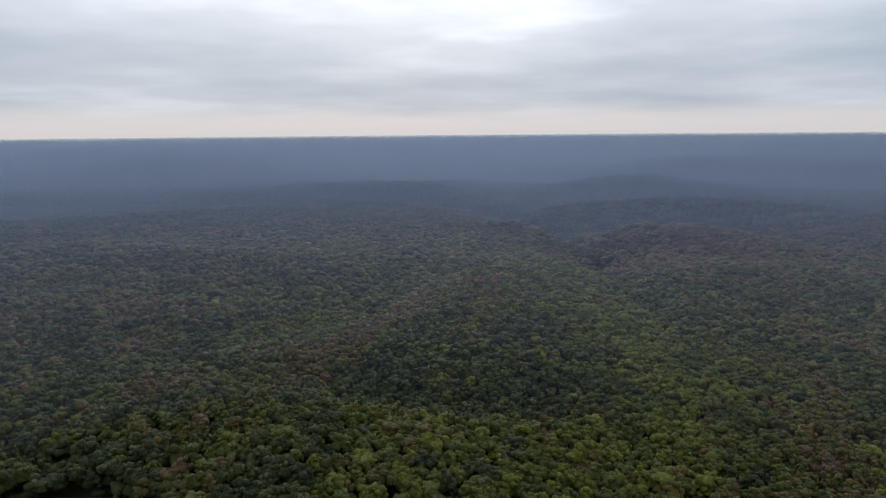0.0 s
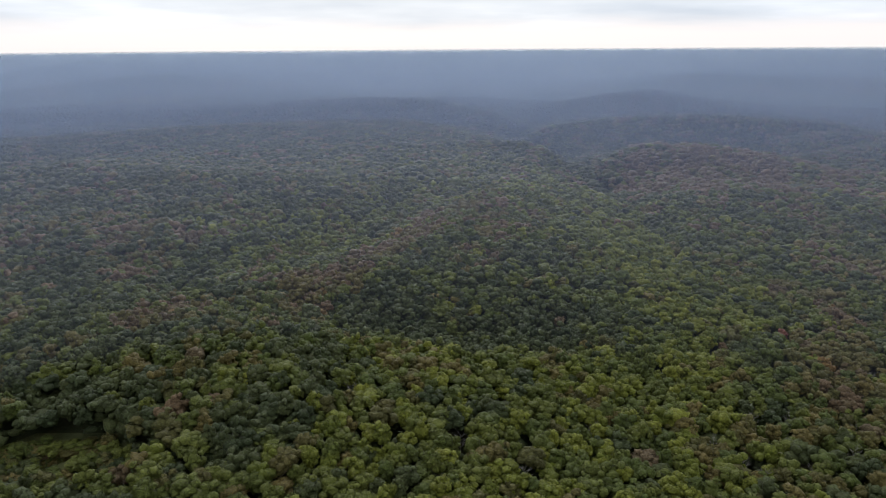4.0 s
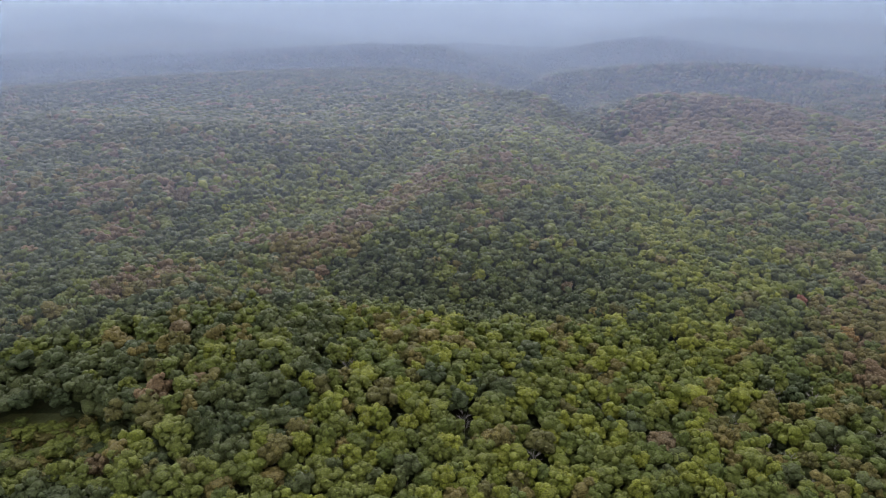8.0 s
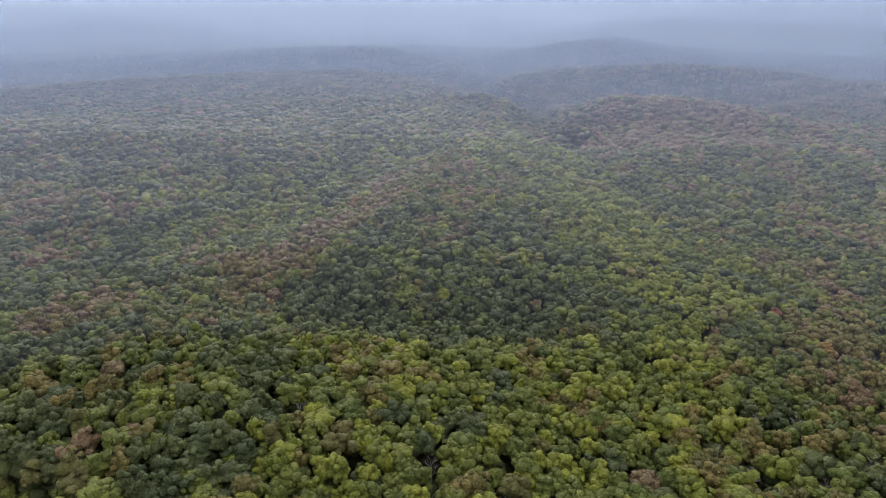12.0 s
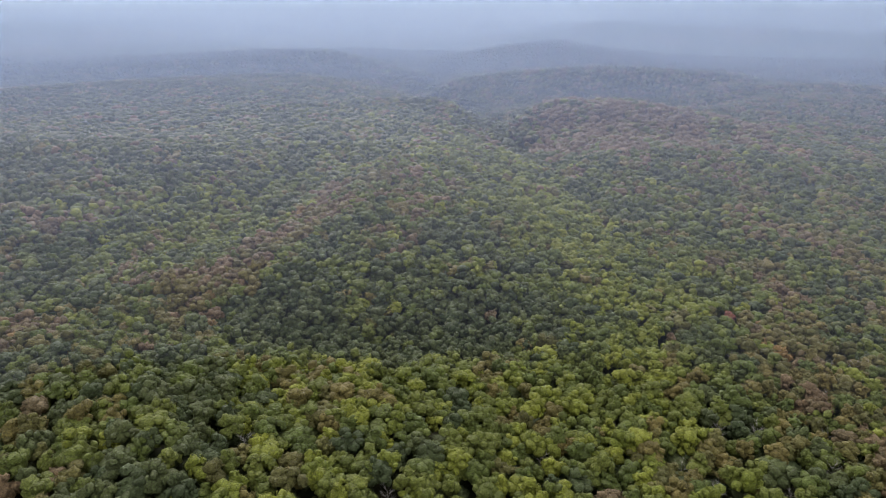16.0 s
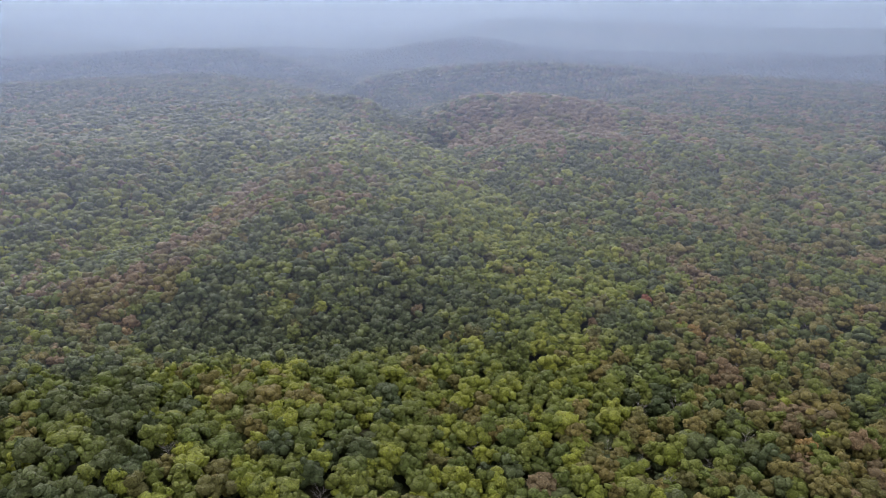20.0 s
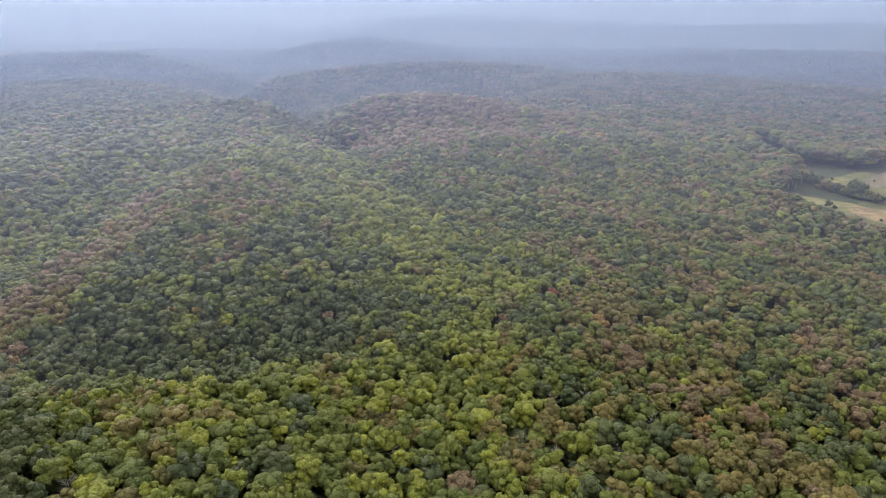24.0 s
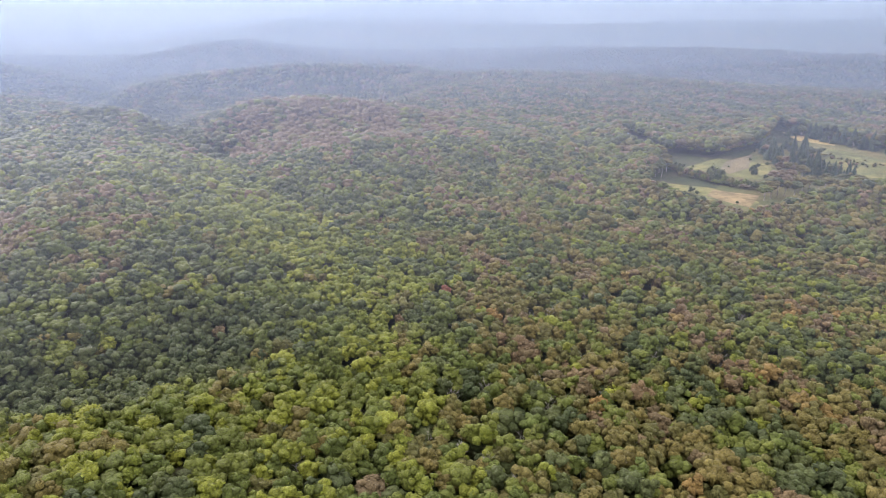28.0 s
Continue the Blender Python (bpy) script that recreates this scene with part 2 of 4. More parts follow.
# long ridges: (bearing, distance, crest) along each, and how far its flank reaches
RIDGES = [
    ([(-56, 4758, 100), (-34.5, 4739, 95), (-23.5, 4731, 96), (-10.5, 4727, 92), (3.3, 4726, 94), (16.5, 4730, 93), (28.0, 4736, 91), (44, 4740, 86), (68, 4740, 86)], 420),
    ([(-44.1, 3222, 8), (-34.7, 3239, 31), (-31.2, 3337, 64), (-27.5, 3434, 92), (-19.4, 3530, 91), (-9.1, 3626, 79), (-1.3, 3626, 55), (3.4, 3526, 16)], 300),
    ([(-40.2, 2241, 5), (-35.0, 2239, 19), (-30.7, 2236, 36), (-26.6, 2233, 53), (-23.4, 2231, 58), (-17.4, 2229, 38), (-12.5, 2177, 10), (-7.7, 2162, -1)], 170),
    ([(-41.1, 1762, -2), (-35.3, 1739, 0), (-28.1, 1681, 2), (-18.9, 1623, 11), (-8.8, 1620, 20), (-3.2, 1567, 20), (2.1, 1461, -8)], 120),
    ([(-44.0, 979, -1), (-36.1, 998, 5), (-29.3, 1046, 12), (-19.1, 1105, 12), (-12.8, 1144, 15), (-6.1, 1143, 17), (1.1, 1037, -4)], 110),
    ([(15.8, 3328, 8), (19.9, 3430, 37), (24.5, 3533, 70), (31.7, 3589, 76), (36.4, 3619, 44)], 280),
    ([(20.6, 4192, 46), (24.0, 4292, 68), (33.3, 4343, 78), (37.7, 4340, 60), (43.7, 4335, 52), (51.9, 4327, 66), (67.9, 4314, 66)], 300),
    ([(12.5, 2428, 5), (18.0, 2430, 39), (22.9, 2432, 33), (28.4, 2436, 29), (35.4, 2441, 17), (48.7, 2515, 34), (67.9, 2614, 50)], 230),
    ([(4.9, 1726, -21), (10.8, 1780, 10), (14.8, 1834, 18), (18.5, 1836, -4)], 150),
    ([(3.7, 1101, -13), (7.8, 1171, 5), (13.0, 1251, 12), (17.6, 1268, 17), (21.4, 1237, 18), (26.4, 1300, 8)], 130),
    ([(28.2, 1160, 5), (34.9, 1241, 3), (42.5, 1182, 5), (51.3, 1034, 7), (64.1, 969, 10)], 150),
    ([(39.2, 1841, -12), (49.4, 1726, 8), (60.1, 1609, 14)], 160),
    # a low wooded ridge across the valley's mouth
    ([(-10.5, 842, 2), (-6.9, 842, 6), (-1.7, 842, 14), (0.9, 831, 17), (3.5, 820, 19), (6.2, 809, 17), (8.5, 800, 11)], 75),
    # the rounded brown hill, falling towards the fields
    ([(9.5, 770, 6), (10.3, 762, 15), (11.9, 756, 22), (14.7, 755, 27), (19.2, 752, 28), (23.2, 735, 24), (27.5, 705, 17), (32.2, 638, 11), (36.3, 580, 5), (40.3, 517, -1)], 115),
]
# little valleys: a sag along each line
VALLEYS = [
    ([(10.8, 690), (9.9, 740), (8.8, 840), (7.3, 960), (3.5, 1150), (5.8, 1650)], 34, 18),
]


def polar(az, r):
    return np.array((O[0] + r * math.sin(radians(az)), O[1] + r * math.cos(radians(az))))


def near_line(P, pts, vals):
    """Distance of each point from a line of points, and the value along it there."""
    best = np.full(len(P), 1e9)
    val = np.zeros(len(P))
    for a, b, va, vb in zip(pts[:-1], pts[1:], vals[:-1], vals[1:]):
        ab = b - a
        t = np.clip(((P - a) @ ab) / (ab @ ab), 0, 1)
        d = np.hypot(*(P - a - t[:, None] * ab).T)
        k = d < best
        best[k] = d[k]
        val[k] = (va + (vb - va) * t)[k]
    return best, val


# rises and hollows of the nearer ground: a line of (x, y, height), and how far it reaches
SWELLS = [
    # the near knoll on the left
    ([(-160, 220, 11), (-100, 210, 15), (-60, 196, 16), (-15, 200, 10), (30, 195, 3)], 75),
    # the spur that runs away from the viewer
    ([(-70, 318, 8), (-40, 352, 11), (-8, 380, 14), (0, 440, 16), (20, 510, 16), (52, 580, 8)], 48),
    ([(40, 330, 4), (60, 380, 6), (50, 450, 5)], 50),
    # rises on the far left
    ([(-260, 400, 7), (-185, 415, 5)], 70),
    # the near flank of the brown hill
    ([(185, 540, 9), (250, 560, 11), (330, 520, 8)], 75),
    ([(-330, 590, 16), (-160, 545, 15), (-100, 560, 4)], 80),
]
HOLLOWS = [
    # the dark trough at the spur's foot
    ([(-125, 292, 3), (-70, 280, 6), (-10, 272, 8), (35, 282, 5)], 26),
    # the valley left of the spur
    ([(-130, 370, 6), (-95, 415, 11), (-60, 470, 11), (-25, 560, 8)], 42),
    # low ground before the fields
    ([(300, 235, 3), (325, 290, 5), (340, 350, 5), (370, 410, 3)], 42),
    # the small valley between the spur and the brown hill
    ([(150, 400, 3), (140, 500, 7), (135, 600, 12), (130, 680, 15), (135, 800, 12)], 40),
]


def canopy(P):
    """Height of the tree tops over each point of the plan."""
    P = np.asarray(P, float)
    x, y = P[:, 0], P[:, 1]
    r = np.hypot(x - O[0], y - O[1])
    base = 10.5 - 5.5 * np.tanh((x - 40) / 110) + 0.9 * np.sin(x / 47 + 1.1) * np.cos(y / 61) + 0.8 * np.sin((x + y) / 93) + np.clip((r - 900) / 400, 0, 1) * 4 * np.sin(x / 190 + y / 260)
    # the ground falls away behind the brown hill, and further off to both sides of it
    az = np.degrees(np.arctan2(x - O[0], y - O[1]))
    start = 1060 - 250 * np.clip((az + 3) / 9, 0, 1) * np.clip((32 - az) / 8, 0, 1)
    fall = np.clip((r - start) / 300, 0, 1)
    base = base - 36 * fall * fall * (3 - 2 * fall)
    for sign, forms in ((1, SWELLS), (-1, HOLLOWS)):
        for line, reach in forms:
            d, h = near_line(P, [np.array(q[:2], float) for q in line], [q[2] for q in line])
            base = base + sign * h * np.exp(-(d / reach) ** 1.7)
    tot = np.exp(base / 5.0)
    for line, reach in RIDGES:
        d, h = near_line(P, [polar(a, q) for a, q, _ in line], [c for _, _, c in line])
        prof = -34 + (h + 34) * np.exp(-(d / reach) ** 1.8)
        tot = tot + np.exp(np.clip(prof, -60, 160) / 5.0) - np.exp(-34 / 5.0)
    z = 5.0 * np.log(np.maximum(tot, 0.002))
    for line, reach, depth in VALLEYS:
        d, _ = near_line(P, [polar(a, q) for a, q in line], [0] * len(line))
        z = z - depth * np.exp(-(d / reach) ** 2)
    return z


# open ground among the woods
FIELD = [(354, 375), (430, 439), (451, 438), (464, 409), (529, 419), (616, 463), (607, 399), (604, 343), (476, 275), (448, 292), (424, 300), (360, 293), (345, 292), (344, 321), (344, 347)]
MEADOW_EDGE = [(354, 375), (344, 347), (344, 321), (345, 292), (360, 293), (424, 300)]
YARD = [(454, 514), (471, 516), (455, 470), (438, 444), (421, 432), (425, 469)]
GLADE = [(-152, 164), (-130, 178), (-106, 176), (-92, 166), (-90, 158), (-104, 148), (-130, 150)]
MARKS = {"red": (141, 293), "scarlet": (108, 275), "rose": (41, 296), "gold": (6, 232), "rust": (52, 183), "bushy": (-13, 199), "dark": (212, 229)}
SNAGS = [(109, 214), (113, 212), (97, 186), (100, 182), (103, 186), (85, 190), (87, 180), (132, 205), (142, 192), (97, 215), (114, 237), (173, 234), (131, 213),
         (162, 249), (167, 252), (171, 248), (158, 254), (105, 196), (121, 195), (154, 216), (192, 220), (199, 191), (78, 198), (91, 171), (113, 170), (176, 203), (146, 235),
         (220, 253), (227, 249), (40, 203), (-3, 185), (16, 175), (-38, 198), (65, 217), (234, 209), (184, 263), (192, 258), (126, 262)]


def inside(P, poly):
    P = np.asarray(P, float)
    res = np.zeros(len(P), bool)
    for (x1, y1), (x2, y2) in zip(poly, poly[1:] + poly[:1]):
        c = (y1 > P[:, 1]) != (y2 > P[:, 1])
        res ^= c & (P[:, 0] < (x2 - x1) * (P[:, 1] - y1) / (y2 - y1 + 1e-9) + x1)
    return res


def ground(P):
    P = np.asarray(P, float)
    r = np.hypot(P[:, 0] - O[0], P[:, 1] - O[1])
    under = 13 * (1 - np.clip((r - 1700) / 250, 0, 1))
    c = canopy(P)
    # level under the open fields, with a bank round them
    fx = np.zeros(len(P))
    near = (P[:, 0] > 260) & (P[:, 0] < 700) & (P[:, 1] > 190) & (P[:, 1] < 600)
    if near.any():
        for poly in (FIELD, YARD):
            ring = [np.array(p, float) for p in poly + poly[:1]]
            d, _ = near_line(P[near], ring, [0] * len(ring))
            fx[near] = np.maximum(fx[near], np.where(inside(P[near], poly), 1, np.exp(-(np.maximum(d - 2, 0) / 20) ** 2)))
    c = c * (1 - fx) + fx * 15.0
    return c - under


def mesh_of(name, verts, tris=None, quads=None, mats=(), idx=None, tone=None, smooth=True):
    me = bpy.data.meshes.new(name)
    verts = np.asarray(verts, np.float32).reshape(-1, 3)
    tris = np.zeros((0, 3), np.int32) if tris is None else np.asarray(tris, np.int32).reshape(-1, 3)
    quads = np.zeros((0, 4), np.int32) if quads is None else np.asarray(quads, np.int32).reshape(-1, 4)
    me.vertices.add(len(verts))
    me.vertices.foreach_set("co", verts.ravel())
    loops = np.concatenate((tris.ravel(), quads.ravel())).astype(np.int32)
    me.loops.add(len(loops))
    me.loops.foreach_set("vertex_index", loops)
    n = len(tris) + len(quads)
    total = np.concatenate((np.full(len(tris), 3), np.full(len(quads), 4))).astype(np.int32)
    me.polygons.add(n)
    me.polygons.foreach_set("loop_start", np.concatenate(([0], np.cumsum(total)[:-1])).astype(np.int32))
    me.polygons.foreach_set("loop_total", total)
    for m in mats:
        me.materials.append(m)
    if idx is not None:
        me.polygons.foreach_set("material_index", np.asarray(idx, np.int32))
    me.polygons.foreach_set("use_smooth", np.full(n, smooth))
    if tone is not None:
        me.attributes.new("tone", "FLOAT", "POINT").data.foreach_set("value", np.asarray(tone, np.float32))
    me.update(calc_edges=True)
    return me


def bm_mesh(name, bm, mat, smooth=False):
    me = bpy.data.meshes.new(name)
    bm.to_mesh(me)
    bm.free()
    me.materials.append(mat)
    for p in me.polygons:
        p.use_smooth = smooth
    return me


def part(name, data, parent, label=""):
    ob = new(name, data)
    ob.parent = parent
    return tagged(ob, label) if label else ob


# the sheet of ground, fine where it is seen, out to the skyline
def build_ground():
    azs = np.concatenate((np.arange(-48, 76, 0.5), np.arange(76, 312, 4.0)))
    rs = np.concatenate(([2.0], np.arange(0, 700, 14.0)[1:], 700 * (4880 / 700) ** np.linspace(0, 1, 110)))
    A, R = np.meshgrid(np.radians(azs), rs)
    P = np.stack((O[0] + R * np.sin(A), O[1] + R * np.cos(A)), -1).reshape(-1, 2)
    Z = ground(P)
    r = R.ravel()
    rng = np.random.default_rng(5)
    Z = Z + np.clip((r - 1700) / 250, 0, 1) * rng.uniform(-1.7, 1.7, len(r)) * (1 + r / 4000) * np.clip((2900 - r) / 600, 0, 1)
    V = np.concatenate((np.column_stack((P, Z)), [[O[0], O[1], ground([O])[0]]]))
    n, m = len(azs), len(rs)
    i, j = np.meshgrid(np.arange(m - 1), np.arange(n), indexing="ij")
    j2 = (j + 1) % n
    quads = np.stack((i * n + j, i * n + j2, (i + 1) * n + j2, (i + 1) * n + j), -1).reshape(-1, 4)
    k = np.arange(n)
    tris = np.stack((np.full(n, m * n), k, (k + 1) % n), -1)[:, ::-1]
    mid = r.reshape(m, n)[:-1].ravel() > 1800
    idx = np.concatenate((np.zeros(n), mid.astype(int)))
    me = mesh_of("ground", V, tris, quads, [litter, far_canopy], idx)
    return tagged(new("ground", me), "rolling ground of leaf litter, coloured dark for shade under woods", "ground", kind="structure")


far_canopy = rough_material("far_canopy", (0.036, 0.050, 0.022), (0.080, 0.068, 0.036), 0.006, 0.045, 1.0, 6.0, mid=(0.052, 0.060, 0.026))
build_ground()

# ---- trees ----
PHI = (1 + 5 ** 0.5) / 2
ICO_V = np.array([(-1, PHI, 0), (1, PHI, 0), (-1, -PHI, 0), (1, -PHI, 0), (0, -1, PHI), (0, 1, PHI), (0, -1, -PHI), (0, 1, -PHI), (PHI, 0, -1), (PHI, 0, 1), (-PHI, 0, -1), (-PHI, 0, 1)]) / math.hypot(1, PHI)
ICO_F = np.array([(0, 11, 5), (0, 5, 1), (0, 1, 7), (0, 7, 10), (0, 10, 11), (1, 5, 9), (5, 11, 4), (11, 10, 2), (10, 7, 6), (7, 1, 8), (3, 9, 4), (3, 4, 2), (3, 2, 6), (3, 6, 8), (3, 8, 9), (4, 9, 5), (2, 4, 11), (6, 2, 10), (8, 6, 7), (9, 8, 1)])


def subdivided(v, f):
    mid, nv, nf = {}, [tuple(p) for p in v], []

    def m(a, b):
        k = (min(a, b), max(a, b))
        if k not in mid:
            p = np.array(nv[a]) + np.array(nv[b])
            nv.append(tuple(p / np.linalg.norm(p)))
            mid[k] = len(nv) - 1
        return mid[k]

    for a, b, c in f:
        ab, bc, ca = m(a, b), m(b, c), m(c, a)
        nf += [(a, ab, ca), (b, bc, ab), (c, ca, bc), (ab, bc, ca)]
    return np.array(nv), np.array(nf)


ICO2_V, ICO2_F = subdivided(ICO_V, ICO_F)


BALLS = [(ICO_V, ICO_F), (ICO2_V, ICO2_F)]


def crown(seed, lobes, fine, cards, size, wide=3.0, tall=3.1):
    """A domed crown of rounded, uneven masses of leaves about a dark middle; the tree's base at z = 0, its top near z = 13."""
    rng = np.random.default_rng(seed)
    form = np.array((wide * rng.uniform(0.84, 1.16), wide * rng.uniform(0.84, 1.16), tall * rng.uniform(0.85, 1.25)))
    mid = np.array((0, 0, 12.4 - form[2]))
    V, T, n = [], [], 0

    def lump(at, r, keep, rough, mesh, out):
        nonlocal n
        v, t = mesh
        m = np.linalg.qr(rng.normal(size=(3, 3)))[0]
        v = v @ (m * np.sign(np.linalg.det(m)))
        t = t[v[t].mean(1) @ out > keep]
        used = np.unique(t)
        again = np.zeros(len(v), int)
        again[used] = np.arange(len(used))
        V.append(v[used] * r * rng.uniform(0.78, 1.22, 3) * rng.uniform(1 - rough, 1 + rough, (len(used), 1)) + at)
        T.append(again[t] + n)
        n += len(used)

    up = np.array((0, 0, 1.0))
    lump(mid, form * 0.74, -0.5, 0.12, BALLS[0], up)
    # the masses lie spread over the dome, some drawn in, some pushed out
    k = np.arange(lobes)
    h = 1 - (k + 0.4) / max(1, lobes) * 1.3
    a = 2.39996 * k + rng.uniform(-0.6, 0.6, lobes)
    q = np.sqrt(np.clip(1 - h * h, 0, 1))
    d = np.stack((q * np.cos(a), q * np.sin(a), h), -1) + rng.normal(size=(lobes, 3)) * 0.15
    rad = wide * 1.32 / math.sqrt(max(1, lobes)) * rng.uniform(0.6, 1.4, lobes)
    cs = mid + d * form * rng.uniform(0.62, 0.92, (lobes, 1))
    for c, r, u in zip(cs, rad, d):
        u = u / np.linalg.norm(u)
        lump(c, np.array((r, r, r * 0.86)), -0.3, 0.25, BALLS[fine], (u + up * 0.6) / np.linalg.norm(u + up * 0.6))
    T = np.concatenate(T)
    Q = np.zeros((0, 4), int)
    if cards:
        k = rng.choice(lobes, cards, p=rad ** 2 / (rad ** 2).sum())
        d = rng.normal(size=(cards, 3))
        d[:, 2] = np.where(d[:, 2] < -0.2, -d[:, 2], d[:, 2])
        d /= np.linalg.norm(d, axis=1)[:, None]
        pos = cs[k] + d * (rad[k] * rng.uniform(0.9, 1.25, cards))[:, None]
        nr = d + (0, 0, 0.35) + rng.normal(size=(cards, 3)) * 0.5
        nr /= np.linalg.norm(nr, axis=1)[:, None]
        u = np.cross(nr, rng.normal(size=(cards, 3)))
        u /= np.linalg.norm(u, axis=1)[:, None]
        w = np.cross(nr, u)
        s = size * rng.uniform(0.6, 1.3, (cards, 1))
        p = np.stack((pos - u * s, pos + w * s * 0.62 - nr * s * 0.15, pos + u * s * 1.1 - nr * s * 0.3, pos - w * s * 0.62 - nr * s * 0.1), 1)
        Q = np.arange(cards * 4).reshape(-1, 4) + n
        V.append(p.reshape(-1, 3))
    return np.concatenate(V), T, Q


def tube(pts, radii, sides=6):
    """A tapering tube along points."""
    V, Q = [], []
    pts = [Vector(p) for p in pts]
    for i, (p, r) in enumerate(zip(pts, radii)):
        d = (pts[min(i + 1, len(pts) - 1)] - pts[max(i - 1, 0)]).normalized()
        u = d.orthogonal().normalized()
        w = d.cross(u)
        for k in range(sides):
            a = 2 * math.pi * k / sides
            V.append(tuple(p + (u * math.cos(a) + w * math.sin(a)) * r))
        if i:
            o = (i - 1) * sides
            Q += [(o + k, o + (k + 1) % sides, o + sides + (k + 1) % sides, o + sides + k) for k in range(sides)]
    return V, Q


def branchwork(name, seed, mat, limbs, reach, top, twigs=0, lean=0.5):
    """A trunk that tapers, bends a little and forks into limbs, with finer twigs where it is bare."""
    rng = random.Random(seed)
    V, Q = [], []

    def add(pts, radii, sides):
        v, q = tube(pts, radii, sides)
        o = len(V)
        V.extend(v)
        Q.extend([tuple(i + o for i in f) for f in q])

    bx, by = rng.uniform(-lean, lean), rng.uniform(-lean, lean)
    axis = [(bx * t * t, by * t * t, top * t - 0.3) for t in (0, 0.12, 0.35, 0.6, 0.82, 1.0)]
    add(axis, [0.30, 0.22, 0.17, 0.12, 0.07, 0.02], 7)
    for k in range(limbs):
        t = 0.42 + 0.5 * k / max(1, limbs - 1)
        p = Vector((bx * t * t, by * t * t, top * t - 0.3))
        a = 2.4 * k + rng.uniform(-0.4, 0.4)
        ln = reach * (1.15 - 0.6 * t) * rng.uniform(0.8, 1.2)
        q = p + Vector((math.cos(a) * ln * 0.5, math.sin(a) * ln * 0.5, ln * 0.45))
        e = p + Vector((math.cos(a) * ln, math.sin(a) * ln, ln * rng.uniform(0.8, 1.2)))
        add([p, q, e], [0.10 * (1.3 - t), 0.06 * (1.3 - t), 0.015], 5)
        for _ in range(twigs):
            s = rng.uniform(0.3, 0.95)
            c = p.lerp(e, s)
            b = a + rng.uniform(-1.3, 1.3)
            m = rng.uniform(0.7, 1.9)
            add([c, c + Vector((math.cos(b) * m, math.sin(b) * m, m * rng.uniform(0.5, 1.3)))], [0.035, 0.012], 4)
    return mesh_of(name, V, None, Q, [mat])


# which leaves grow where: centre, half-widths, turn, then chances of each kind of leaf
def blob(P, x, y, rx, ry, turn=0.0):
    c, s = math.cos(radians(turn)), math.sin(radians(turn))
    dx, dy = P[:, 0] - x, P[:, 1] - y
    return np.exp(-(((dx * c + dy * s) / rx) ** 2 + ((dy * c - dx * s) / ry) ** 2) ** 1.5)


ORDER = [DEEP, GREEN, LIME, OLIVE, RUSSET, ORANGE]


def patchy(P, size, seed):
    """An even 0 to 1 field of soft patches of about that size."""
    r = np.random.default_rng(seed)
    s = np.zeros(len(P))
    for _ in range(9):
        a, k = r.uniform(0, 2 * math.pi), r.uniform(0.6, 1.7) * 2 * math.pi / (size * 2.4)
        s += np.sin((P[:, 0] * math.cos(a) + P[:, 1] * math.sin(a)) * k + r.uniform(0, 7))
    return 0.5 + 0.5 * np.tanh(s / 2.1)


# lines of like trees: along the little valley, on the slope beside it, down the spur's crest and round its foot
# deep green leaves here paint the shade of the turned-away flank
VALLEY_SHADE = [(128, 498), (120, 560), (132, 638), (131, 696), (128, 760), (124, 850)]
STRIP = [(78, 700), (97, 608), (102, 511), (104, 428), (99, 352), (92, 308), (84, 262)]
CREST = [(-125, 262), (-98, 290), (-66, 322), (-44, 362), (-22, 420), (-6, 470)]
# deep green both for dark trees and for the slope's shade
TROUGH = [(-52, 284), (-8, 276), (36, 284), (58, 292)]


